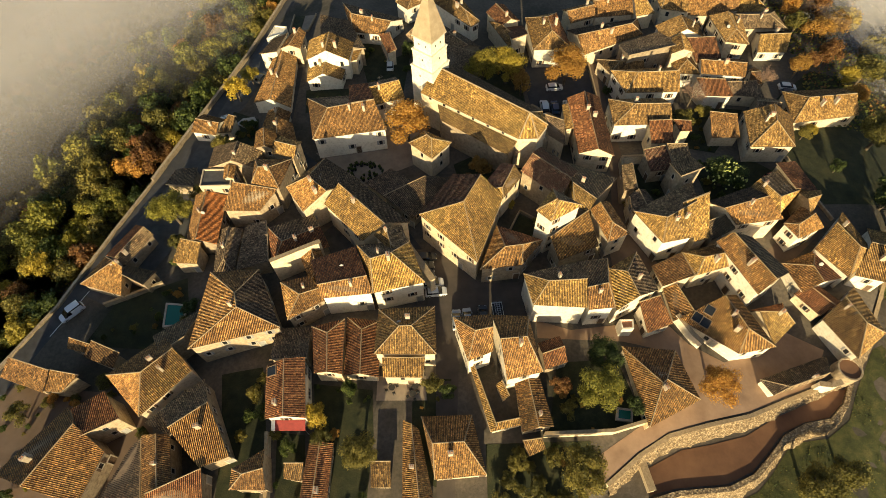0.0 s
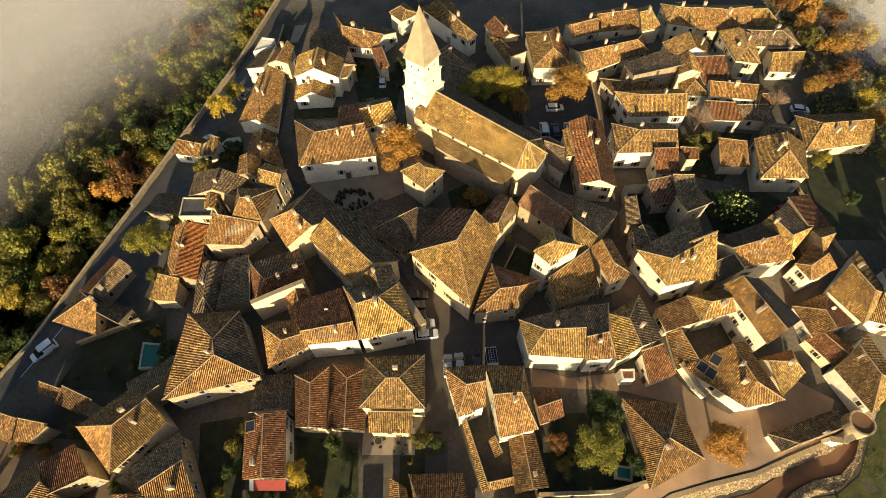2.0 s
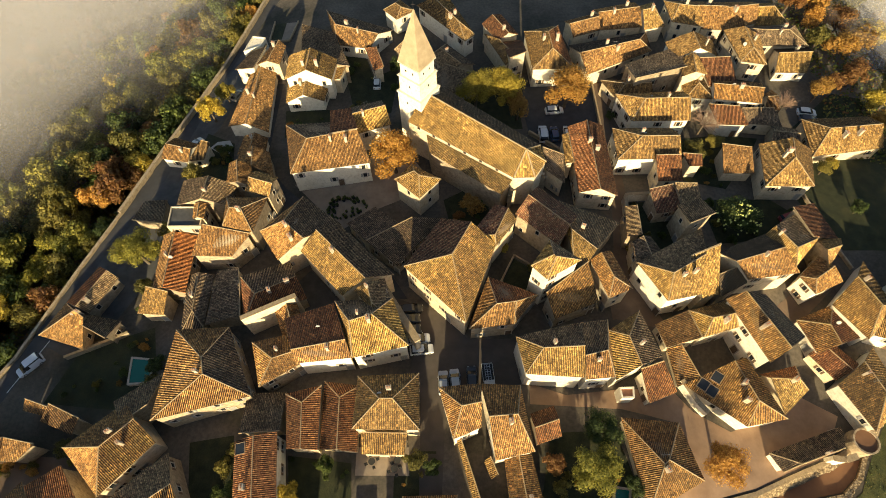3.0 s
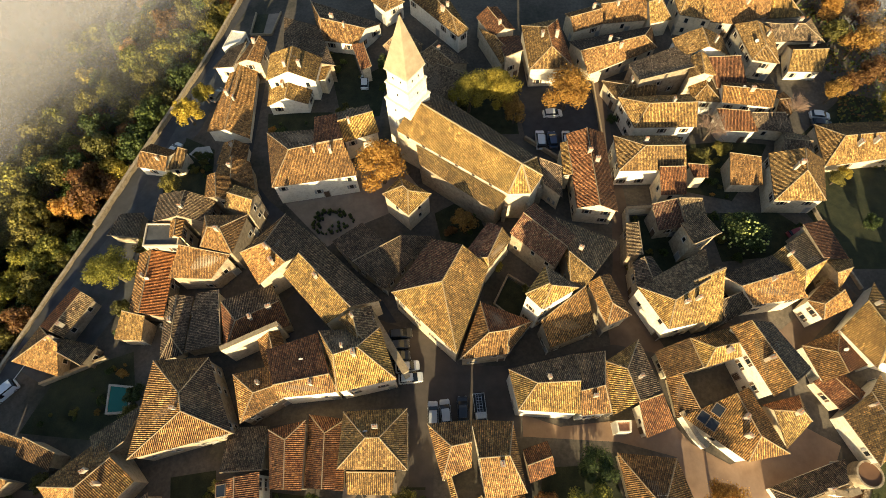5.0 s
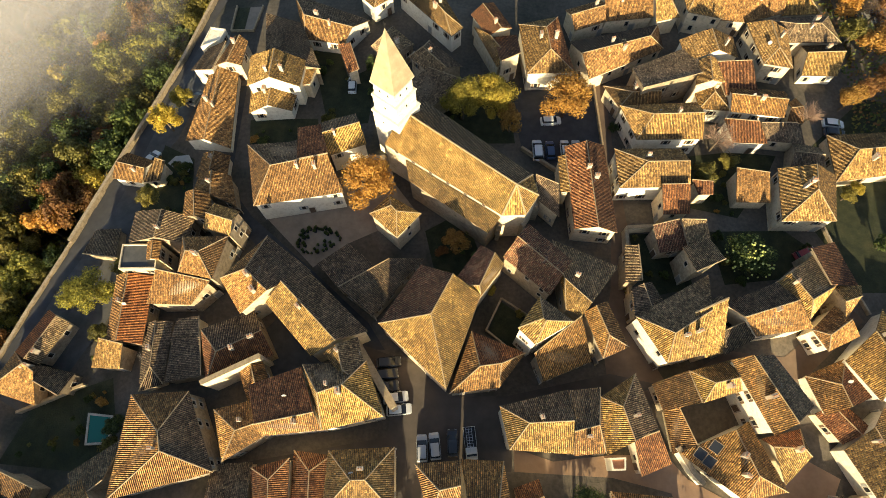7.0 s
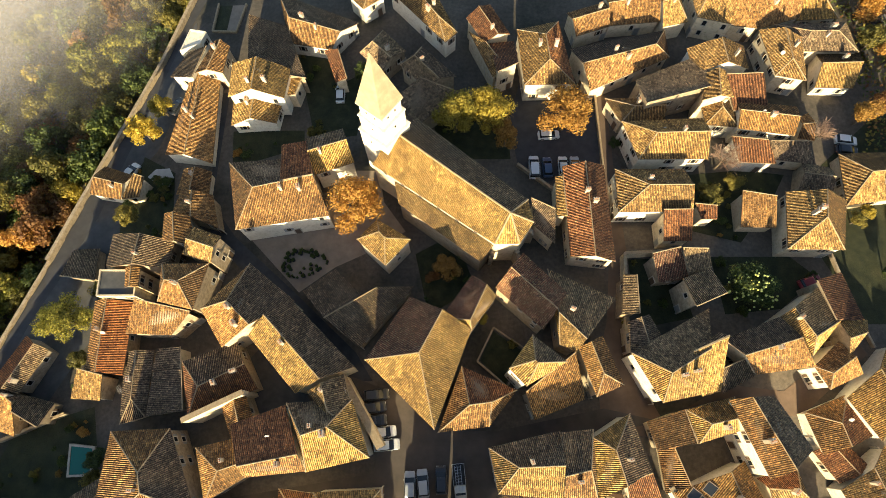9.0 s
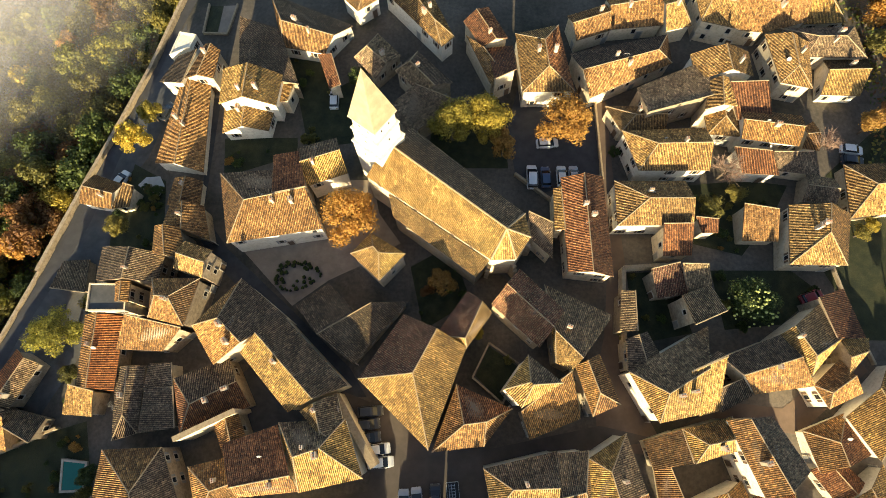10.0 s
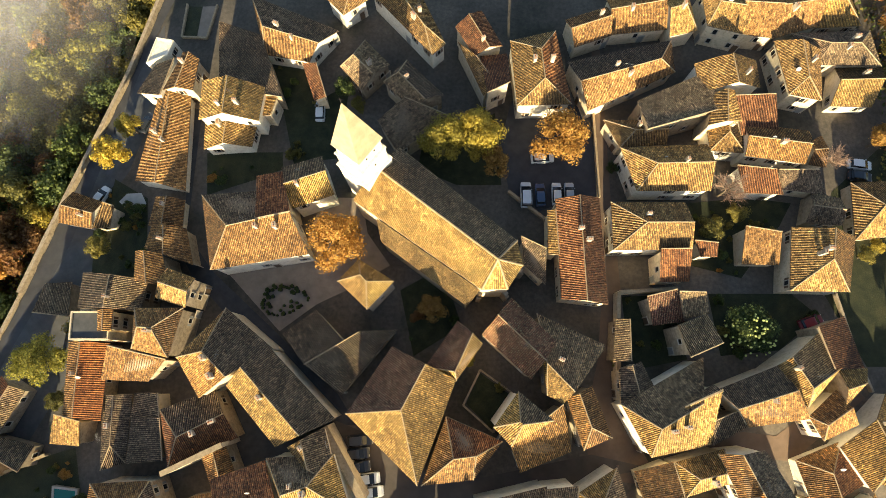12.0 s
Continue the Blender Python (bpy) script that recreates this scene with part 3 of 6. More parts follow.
house((-11, 12.3), (-7.9, 12.3), (-8.1, 16), (-11.2, 16), 1.3, 0.5, kind="shed", wall="cream", stacks=0)
house((-6.1, 10.2), (-6.5, 22.5), (-3.8, 21), (-1.3, 10.2), 1, 0.9, f=0.55, tone="amber", wall="stone")
house((-1.2, 13.4), (6.8, 14.1), (4.8, 23.2), (-3.5, 23), 1.1, 2.4, h0=0.1, h1=0.3, tone="amber")
house((-67.9, 36), (-63.8, 35.1), (-63.4, 36.5), (-67.9, 37.9), -0.6, 0.6, kind="shed", tone="amber", wall="stone")
house((-63.9, 34.2), (-57.9, 32), (-57, 34.5), (-62.9, 36.9), -0, 0.9, kind="shed", tone="amber", wall="stone")
house((-77.1, 30.5), (-68.5, 27.7), (-68.1, 31.3), (-76.2, 33.7), 0.1, 1.2, kind="shed", tone="amber", wall="stone")
house((-68.7, 28.1), (-65.7, 27.9), (-62.8, 30.5), (-68.3, 31.5), -0.3, 1.3, kind="shed", tone="amber", wall="stone")
house((-56.1, 27.1), (-60.6, 24.1), (-57.1, 19.7), (-51.8, 22.4), 2.8, 0.6, kind="shed", tone="rust", wall="stone")
house((-55.5, 10.1), (-53.9, 17.8), (-62.5, 25), (-70.1, 14.5), 1.1, 3.3, tone="amber", wall="stone")
house((-36.8, 14.8), (-32.6, 16.4), (-39.5, 28.8), (-45.5, 23.5), 4, 2, f=0.63, back_eave=3.6, tone="amber", back="grey", wall="stone")
house((-44.5, 10.1), (-47.4, 19.8), (-42.9, 19.8), (-40.9, 13.2), 3.4, 0.9, f=0.6, tone="amber", wall="stone")
house((-43.1, 9.3), (-35.3, 10.1), (-36.2, 14.6), (-43.7, 11.1), 3.6, 1.1, kind="shed", tone="rust", wall="stone")
house((-42.3, 27.1), (-47.7, 21.7), (-42.6, 19.6), (-40.4, 22.6), 3.1, 0.7, kind="shed", tone="grey", wall="stone")
house((-49.2, 18.4), (-52.1, 9.5), (-44.8, 9.7), (-47.5, 19.4), 2.2, 0.8, kind="shed", tone="grey", wall="stone")
house((-31.3, 11.6), (-25.9, 11.5), (-27.1, 17.3), (-31.5, 14.5), 4.8, 1.1, h0=0.4, tone="amber", wall="stone")
house((-32.6, 106.5), (-32.8, 114), (-21.6, 112.7), (-22.2, 106.3), 6, 2.7, tone="gold", wall="white", stacks=2)
house((-32.6, 102.3), (-32.9, 107.7), (-23.5, 107.4), (-24.1, 102.8), 3, 2.2, tone="gold", wall="white")
house((-22.6, 108.3), (-22.2, 112.7), (-19.7, 111.6), (-20.6, 108), 4, 0.8, kind="shed")
house((35.5, 36.4), (40.3, 38.2), (38.5, 42.8), (34.6, 41.5), 3.2, 1.7, kind="shed", tone="rust", wall="white")
house((-44.9, 70.3), (-45.4, 73.7), (-42.9, 73.7), (-42.7, 70.3), 5.3, 0.6, tone="amber")
house((-55, 79.2), (-59.7, 78.9), (-60.5, 73.8), (-54.2, 73.1), -1.2, 0.7, kind="shed", tone="grey", wall="stone")
house((-38.0, 67.5), (-32.2, 66.2), (-30.7, 73.9), (-38.4, 73.8), 7.1, 1.2, h0=0.19, h1=0.50, f=0.54, tone="amber", wall="stone")
house((-43.7, 62.8), (-36.2, 62.6), (-32.6, 66.0), (-41.9, 68.0), 4.5, 2.5, kind="shed", tone="amber", wall="stone")
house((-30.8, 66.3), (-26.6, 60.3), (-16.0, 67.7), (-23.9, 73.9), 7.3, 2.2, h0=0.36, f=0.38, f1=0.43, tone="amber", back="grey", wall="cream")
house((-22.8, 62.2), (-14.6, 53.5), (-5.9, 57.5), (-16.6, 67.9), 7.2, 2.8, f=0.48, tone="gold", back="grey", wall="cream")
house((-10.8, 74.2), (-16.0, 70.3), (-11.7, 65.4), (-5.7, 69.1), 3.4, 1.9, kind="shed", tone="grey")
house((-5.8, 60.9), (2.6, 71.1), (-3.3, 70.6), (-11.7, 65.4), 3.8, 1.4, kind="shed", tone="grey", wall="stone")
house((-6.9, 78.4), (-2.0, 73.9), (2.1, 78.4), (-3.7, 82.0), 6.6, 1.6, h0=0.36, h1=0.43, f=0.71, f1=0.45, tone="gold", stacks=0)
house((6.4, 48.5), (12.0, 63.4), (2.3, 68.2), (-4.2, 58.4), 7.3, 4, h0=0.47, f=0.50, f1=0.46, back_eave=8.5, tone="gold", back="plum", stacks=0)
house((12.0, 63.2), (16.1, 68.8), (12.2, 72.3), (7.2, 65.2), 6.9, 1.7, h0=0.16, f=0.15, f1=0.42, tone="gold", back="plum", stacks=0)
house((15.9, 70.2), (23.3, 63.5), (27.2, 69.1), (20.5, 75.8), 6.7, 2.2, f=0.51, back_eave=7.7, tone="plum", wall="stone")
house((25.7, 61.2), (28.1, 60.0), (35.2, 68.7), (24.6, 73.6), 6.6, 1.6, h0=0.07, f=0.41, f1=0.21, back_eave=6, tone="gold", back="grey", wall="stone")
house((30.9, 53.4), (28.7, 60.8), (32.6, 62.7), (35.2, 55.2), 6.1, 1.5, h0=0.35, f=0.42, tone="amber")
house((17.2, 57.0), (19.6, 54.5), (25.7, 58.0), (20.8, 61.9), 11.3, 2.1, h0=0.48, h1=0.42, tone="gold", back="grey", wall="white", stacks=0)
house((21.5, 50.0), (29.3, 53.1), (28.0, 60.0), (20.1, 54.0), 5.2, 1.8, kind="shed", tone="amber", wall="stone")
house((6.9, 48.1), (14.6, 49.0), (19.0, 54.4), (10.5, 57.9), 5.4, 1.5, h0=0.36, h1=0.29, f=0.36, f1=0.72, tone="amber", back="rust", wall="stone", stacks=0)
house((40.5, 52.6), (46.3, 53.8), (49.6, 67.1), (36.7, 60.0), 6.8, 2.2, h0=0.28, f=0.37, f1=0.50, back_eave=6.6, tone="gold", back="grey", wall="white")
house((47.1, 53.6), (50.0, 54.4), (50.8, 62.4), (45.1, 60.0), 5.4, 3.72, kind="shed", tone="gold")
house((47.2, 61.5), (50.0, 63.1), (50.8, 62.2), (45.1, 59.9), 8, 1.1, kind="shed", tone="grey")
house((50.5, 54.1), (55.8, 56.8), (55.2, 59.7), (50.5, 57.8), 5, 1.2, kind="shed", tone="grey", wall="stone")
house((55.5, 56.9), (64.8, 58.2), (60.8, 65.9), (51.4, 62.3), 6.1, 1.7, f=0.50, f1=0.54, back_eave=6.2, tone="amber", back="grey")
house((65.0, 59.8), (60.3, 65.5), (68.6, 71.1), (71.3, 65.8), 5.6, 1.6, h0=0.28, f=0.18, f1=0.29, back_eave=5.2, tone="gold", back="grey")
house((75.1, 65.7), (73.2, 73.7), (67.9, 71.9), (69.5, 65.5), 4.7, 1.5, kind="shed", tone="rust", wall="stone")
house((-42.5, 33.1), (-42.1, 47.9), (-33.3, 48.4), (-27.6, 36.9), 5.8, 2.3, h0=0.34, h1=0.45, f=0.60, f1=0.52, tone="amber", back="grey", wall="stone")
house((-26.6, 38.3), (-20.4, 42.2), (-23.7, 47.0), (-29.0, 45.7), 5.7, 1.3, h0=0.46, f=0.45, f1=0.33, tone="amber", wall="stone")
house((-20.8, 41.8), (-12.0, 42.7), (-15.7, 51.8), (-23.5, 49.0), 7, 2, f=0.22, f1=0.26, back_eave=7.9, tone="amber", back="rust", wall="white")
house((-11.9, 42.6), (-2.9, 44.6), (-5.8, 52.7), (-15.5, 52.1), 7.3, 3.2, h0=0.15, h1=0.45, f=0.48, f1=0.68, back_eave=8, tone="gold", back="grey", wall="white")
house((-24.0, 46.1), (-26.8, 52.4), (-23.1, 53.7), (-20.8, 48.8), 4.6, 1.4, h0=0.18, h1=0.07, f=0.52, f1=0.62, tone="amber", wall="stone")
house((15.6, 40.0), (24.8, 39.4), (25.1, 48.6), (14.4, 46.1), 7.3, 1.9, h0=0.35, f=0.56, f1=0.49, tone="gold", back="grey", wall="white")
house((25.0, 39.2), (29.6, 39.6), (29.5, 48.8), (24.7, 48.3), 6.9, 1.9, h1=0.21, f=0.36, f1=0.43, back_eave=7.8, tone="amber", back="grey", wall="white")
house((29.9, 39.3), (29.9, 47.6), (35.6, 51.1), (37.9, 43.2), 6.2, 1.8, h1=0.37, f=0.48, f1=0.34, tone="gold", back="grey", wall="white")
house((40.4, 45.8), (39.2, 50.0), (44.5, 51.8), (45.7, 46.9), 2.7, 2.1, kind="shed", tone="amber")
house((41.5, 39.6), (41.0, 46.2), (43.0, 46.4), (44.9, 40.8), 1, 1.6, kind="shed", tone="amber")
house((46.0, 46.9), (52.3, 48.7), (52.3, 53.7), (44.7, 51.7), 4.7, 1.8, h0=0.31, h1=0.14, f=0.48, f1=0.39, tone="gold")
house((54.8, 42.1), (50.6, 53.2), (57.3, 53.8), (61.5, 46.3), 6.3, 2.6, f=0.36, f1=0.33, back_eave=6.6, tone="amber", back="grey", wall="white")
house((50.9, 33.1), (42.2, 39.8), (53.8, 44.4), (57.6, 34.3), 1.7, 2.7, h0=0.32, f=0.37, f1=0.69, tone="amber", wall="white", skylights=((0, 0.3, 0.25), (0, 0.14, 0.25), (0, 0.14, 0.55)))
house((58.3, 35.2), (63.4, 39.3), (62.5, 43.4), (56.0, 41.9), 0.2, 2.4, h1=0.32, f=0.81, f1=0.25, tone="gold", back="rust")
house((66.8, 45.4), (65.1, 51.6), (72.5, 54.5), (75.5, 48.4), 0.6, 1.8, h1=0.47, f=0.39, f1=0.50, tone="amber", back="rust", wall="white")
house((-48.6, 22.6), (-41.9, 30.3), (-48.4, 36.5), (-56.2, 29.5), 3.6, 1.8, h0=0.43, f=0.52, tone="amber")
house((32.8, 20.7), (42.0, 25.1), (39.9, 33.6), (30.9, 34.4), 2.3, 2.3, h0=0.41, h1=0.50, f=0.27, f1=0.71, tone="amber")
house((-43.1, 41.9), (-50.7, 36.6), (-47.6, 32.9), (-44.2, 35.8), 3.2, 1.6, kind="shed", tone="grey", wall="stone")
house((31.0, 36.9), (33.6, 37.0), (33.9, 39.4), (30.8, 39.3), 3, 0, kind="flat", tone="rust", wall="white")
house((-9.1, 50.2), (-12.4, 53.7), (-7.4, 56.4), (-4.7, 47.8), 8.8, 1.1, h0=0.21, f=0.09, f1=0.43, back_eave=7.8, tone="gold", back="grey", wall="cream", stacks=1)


# ---------------------------------------------------------------- the church
def church():
    """Nave with a polygonal apse, a lean-to aisle, and a square tower with a pyramid spire."""
    thing = tagged(new("church"), "pale stone church with a tall tower, tiled nave and lean-to aisle", "church")
    eave, top = 9.1, 12.3
    a, b, c, d = Vector((-4.6, 91.0)), Vector((15.8, 76.8)), Vector((21.4, 84.6)), Vector((2.6, 100.2))
    tip = [Vector((19.8, 76.9)), Vector((22.2, 80.6))]
    ring = [a, b, tip[0], tip[1], c, d]
    inner = edge_offset(ring, 0.12)
    bm = bmesh.new()
    prism_into(bm, inner, -1.0, eave - 0.15)
    gable = [inner[5], inner[0], (inner[5] + inner[0]) / 2]
    vs = [bm.verts.new((p.x, p.y, z)) for p, z in zip(gable, (eave - 0.15, eave - 0.15, top - 0.3))]
    bm.faces.new(vs)
    part("nave_wall", bm, WALLS["cream"], thing)
    r = Vector(((a.x + d.x) / 2, (a.y + d.y) / 2, top))
    s = Vector((18.1, 80.9, top))
    up = [Vector((p.x, p.y, eave)) for p in ring]
    roof = None
    for p, q, u, v in ((up[0], up[1], s, r), (up[4], up[5], r, s), (up[1], up[2], s, s), (up[2], up[3], s, s), (up[3], up[4], s, s)):
        bm = bmesh.new()
        tiled_slope(bm, p, q, u, v)
        # the north slope is greyer than the rest, its shade painted in
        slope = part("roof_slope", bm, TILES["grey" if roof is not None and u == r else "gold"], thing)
        roof = roof or slope
        bm = bmesh.new()
        bm.faces.new([bm.verts.new(x - Vector((0, 0, 0.14))) for x in ((p, q, u) if (u - v).length < 0.01 else (p, q, u, v))][::-1])
        part("soffit", bm, BOARDS, slope)
    for p, q in ((r, s), (up[1], s), (up[2], s), (up[3], s), (up[4], s)):
        bm = bmesh.new()
        tube_into(bm, p + Vector((0, 0, 0.07)), q + Vector((0, 0, 0.07)), 0.17, 0.17)
        part("ridge_cap", bm, MORTAR, roof)
    # aisle along the sunny side
    lo0, lo1 = Vector((-0.2, 84.8, 6.7)), Vector((13.6, 74.5, 6.7))
    e = (b - a).normalized()
    n = Vector((e.y, -e.x))
    hi0, hi1 = a + e * 4.6 + n * 0.05, b - e * 0.2 + n * 0.05
    hi0, hi1 = Vector((hi0.x, hi0.y, 8.1)), Vector((hi1.x, hi1.y, 8.1))
    bm = bmesh.new()
    tiled_slope(bm, lo0, lo1, hi1, hi0)
    part("aisle_roof", bm, TILES["gold"], thing)
    bm = bmesh.new()
    foot = edge_offset([lo0.xy, lo1.xy, hi1.xy, hi0.xy], 0.3)
    low = [bm.verts.new((p.x, p.y, -1)) for p in foot]
    hig = [bm.verts.new((p.x, p.y, z)) for p, z in zip(foot, (6.55, 6.55, 7.85, 7.85))]
    for i in range(4):
        bm.faces.new((low[i], low[(i + 1) % 4], hig[(i + 1) % 4], hig[i]))
    bm.faces.new(hig)
    part("aisle_wall", bm, WALLS["stone"], thing)
    # buttresses round the apse and along the nave
    for p, q in ((inner[1], inner[2]), (inner[2], inner[3]), (inner[3], inner[4])):
        bm = bmesh.new()
        mid = p
        turn = math.degrees(math.atan2(q.y - p.y, q.x - p.x))
        m = pose(mid.x, mid.y, 0, 0, 0, turn - 20)
        box_into(bm, -0.35, -0.9, -1, 0.35, 0.4, 4.2, m)
        v = box_into(bm, -0.35, -0.5, 4.202, 0.35, 0.4, 5.4, m)
        part("buttress", bm, WALLS["stone"], thing)
    for k in range(6):
        p = inner[0].lerp(inner[1], 0.1 + 0.15 * k) + n * 0.02
        bm = bmesh.new()
        box_into(bm, -0.3, -0.04, 0, 0.3, 0.06, 0.5, pose(p.x, p.y, 8.3, 0, 0, math.degrees(math.atan2(e.y, e.x))))
        part("nave_window", bm, GLASS, thing, "small dark nave window")
    # tower
    cx, cy = -2.38, 96.15
    m = pose(cx, cy, 0, 0, 0, -37)
    bm = bmesh.new()
    box_into(bm, -2.95, -2.95, -1, 2.95, 2.95, 13.0, m)
    box_into(bm, -2.6, -2.6, 13.002, 2.6, 2.6, 17.0, m)
    box_into(bm, -2.3, -2.3, 17.002, 2.3, 2.3, 20.0, m)
    for z, w in ((13.0, 3.1), (17.0, 2.75)):
        box_into(bm, -w, -w, z - 0.25, w, w, z + 0.06, m)
    part("tower", bm, WALLS["white"], thing, "pale limewashed square bell tower")
    bm = bmesh.new()
    box_into(bm, -2.62, -2.62, 20.0, 2.62, 2.62, 20.25, m)
    part("cornice", bm, FRAME, thing)
    bm = bmesh.new()
    apex = Vector((0, 0, 30.9))
    for k in range(5):
        z0, z1 = 20.252 + k * 2.13, 20.252 + (k + 1) * 2.13
        w0, w1 = 2.58 * (30.9 - z0) / 10.65, 2.58 * (30.9 - z1) / 10.65
        vs = [bm.verts.new(m @ Vector((x * w, y * w, z))) for z, w in ((z0, w0), (z1, max(w1, 0.03))) for x, y in ((-1, -1), (1, -1), (1, 1), (-1, 1))]
        for i in range(4):
            bm.faces.new((vs[i], vs[(i + 1) % 4], vs[4 + (i + 1) % 4], vs[4 + i]))
    spire = part("spire", bm, plain_material("spire_stone", (0.29, 0.22, 0.14), (0.41, 0.325, 0.215), 0.8), thing, "smooth stone pyramid spire")
    bm = bmesh.new()
    tube_into(bm, (cx, cy, 30.6), (cx, cy, 32.3), 0.05, 0.03)
    box_into(bm, -0.4, -0.04, 31.7, 0.4, 0.04, 31.78, pose(cx, cy, 0))
    part("finial_cross", bm, plain_material("iron", (0.03, 0.03, 0.03), (0.06, 0.05, 0.05), 3, 0.6, 0.8), spire, "small iron cross")
    for side in range(4):
        q = m @ pose(0, 0, 0, 0, 0, 90 * side)
        for z, w, x in ((18.6, 2.3, -0.9), (18.6, 2.3, 0.8), (15.2, 2.6, 0.0), (11.0, 2.95, -0.6), (7.0, 2.95, 0.8)):
            bm = bmesh.new()
            box_into(bm, x - 0.14, -w - 0.03, z - 0.25, x + 0.14, -w + 0.05, z + 0.25, q)
            part("belfry_opening", bm, GLASS, thing, "small dark slit opening")


church()


# ---------------------------------------------------------------- paving, gardens, walls
def sheet(name, ring, dz, material, label, category, step=2.5):
    """A flat covering that follows the land."""
    bm = bmesh.new()
    bm.faces.new([bm.verts.new((x, y, 0)) for x, y in ring])
    x0, x1 = min(p[0] for p in ring), max(p[0] for p in ring)
    y0, y1 = min(p[1] for p in ring), max(p[1] for p in ring)
    bmesh.ops.triangulate(bm, faces=bm.faces[:])
    for axis, lo, hi in ((0, x0, x1), (1, y0, y1)):
        v = lo + step
        while v < hi:
            co, no = [0, 0, 0], [0, 0, 0]
            co[axis], no[axis] = v, 1
            bmesh.ops.bisect_plane(bm, geom=bm.verts[:] + bm.edges[:] + bm.faces[:], plane_co=co, plane_no=no)
            v += step
    for v in bm.verts:
        v.co.z = ground_z(v.co.x, v.co.y) + dz
    bmesh.ops.recalc_face_normals(bm, faces=bm.faces[:])
    if sum(f.normal.z for f in bm.faces) < 0:
        bmesh.ops.reverse_faces(bm, faces=bm.faces[:])
    ob = part(name, bm, material, None, label)
    return tagged(ob, "", category, "", "structure")


ASPHALT = plain_material("asphalt", (0.034, 0.034, 0.037), (0.06, 0.058, 0.06), 0.6, 0.9)
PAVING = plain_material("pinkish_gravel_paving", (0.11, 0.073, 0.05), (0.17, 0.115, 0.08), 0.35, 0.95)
# PAVING made paler: the sunlight on the rampart street is in the colour
SUNNY = plain_material("sun_brightened_paving", (0.22, 0.135, 0.085), (0.33, 0.215, 0.14), 0.35, 0.95)
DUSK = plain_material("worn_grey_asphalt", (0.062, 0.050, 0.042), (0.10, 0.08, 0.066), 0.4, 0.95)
SQUARE = plain_material("warm_square_paving", (0.21, 0.165, 0.125), (0.31, 0.245, 0.185), 0.5, 0.95)
EARTH = plain_material("red_brown_earth", (0.12, 0.055, 0.028), (0.20, 0.10, 0.05), 0.25, 0.95)
CONCRETE = plain_material("pale_concrete", (0.38, 0.36, 0.33), (0.5, 0.48, 0.44), 0.8, 0.9)


def grass_material(name, a, b, c):
    s = Shade(name, 0.95)
    base = s.ramp(s.noise(0.5, 6), (0.34, a), (0.5, b), (0.66, c))
    return s.done(s.mix(0.7, base, s.ramp(s.noise(6.0, 4), (0.3, (0.5, 0.5, 0.5)), (0.7, (1.3, 1.3, 1.2))), "MULTIPLY"), s.noise(8.0, 4), 0.8, 0.12)


LAWN = grass_material("shaggy_lawn", (0.017, 0.022, 0.008), (0.03, 0.035, 0.012), (0.05, 0.047, 0.018))
FIELD = grass_material("pasture", (0.035, 0.042, 0.012), (0.065, 0.07, 0.018), (0.11, 0.10, 0.03))

road = [(x + 0.5, y) for x, y in WEST] + [(-36, 160), (-44.2, 137.5), (-46.6, 131), (-49.2, 123.4), (-52.7, 110.7), (-55.6, 98.6), (-58.5, 86.6), (-63, 74.4), (-66.5, 65.9), (-69.3, 56), (-70.6, 49), (-75, 38), (-83, 18)]
sheet("road", road, 0.03, ASPHALT, "grey asphalt road inside the rampart", "road")
LINE = plain_material("worn_white_line", (0.5, 0.5, 0.5), (0.7, 0.7, 0.68), 3)
edge = [(-70.2, 49.5), (-74.3, 39.8)]
sheet("road_line", [(x - 0.45, y) for x, y in edge] + [(x - 0.27, y) for x, y in edge[::-1]], 0.05, LINE, "worn white line along the road edge", "road marking")

sheet("parking", [(22.1, 113.5), (37.0, 112.5), (37.2, 95.3), (29.2, 93.2), (26, 92), (21.2, 96.3), (20.0, 105.5)], 0.03, ASPHALT, "dark asphalt car park between church and houses", "pavement")
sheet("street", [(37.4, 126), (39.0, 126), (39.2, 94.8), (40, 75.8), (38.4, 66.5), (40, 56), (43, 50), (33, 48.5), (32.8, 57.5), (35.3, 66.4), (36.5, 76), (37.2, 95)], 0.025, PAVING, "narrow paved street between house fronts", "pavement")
sheet("street", [(-35.5, 88), (-30.1, 81.1), (-18.0, 70.6), (-7.0, 60.6), (-4, 56), (-8.5, 56), (-18.8, 68.0), (-27.5, 74.3), (-33.5, 80.1), (-36, 84), (-37.5, 112), (-35.5, 112)], 0.025, ASPHALT, "dark asphalt lane between house fronts", "road")
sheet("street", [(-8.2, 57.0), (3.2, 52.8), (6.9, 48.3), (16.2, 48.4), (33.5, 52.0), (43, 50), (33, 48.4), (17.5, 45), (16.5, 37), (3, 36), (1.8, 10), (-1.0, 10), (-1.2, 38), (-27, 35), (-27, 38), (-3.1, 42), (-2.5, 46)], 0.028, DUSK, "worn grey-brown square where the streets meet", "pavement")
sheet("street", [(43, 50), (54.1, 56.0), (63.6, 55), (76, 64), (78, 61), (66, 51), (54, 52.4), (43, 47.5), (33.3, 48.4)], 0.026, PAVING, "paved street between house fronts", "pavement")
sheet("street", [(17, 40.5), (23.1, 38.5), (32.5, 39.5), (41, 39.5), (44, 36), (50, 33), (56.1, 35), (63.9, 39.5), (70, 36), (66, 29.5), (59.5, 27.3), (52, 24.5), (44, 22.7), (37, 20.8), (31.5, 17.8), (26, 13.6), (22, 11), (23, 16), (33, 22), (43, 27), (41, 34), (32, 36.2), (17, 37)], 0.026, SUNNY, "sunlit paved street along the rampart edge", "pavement")
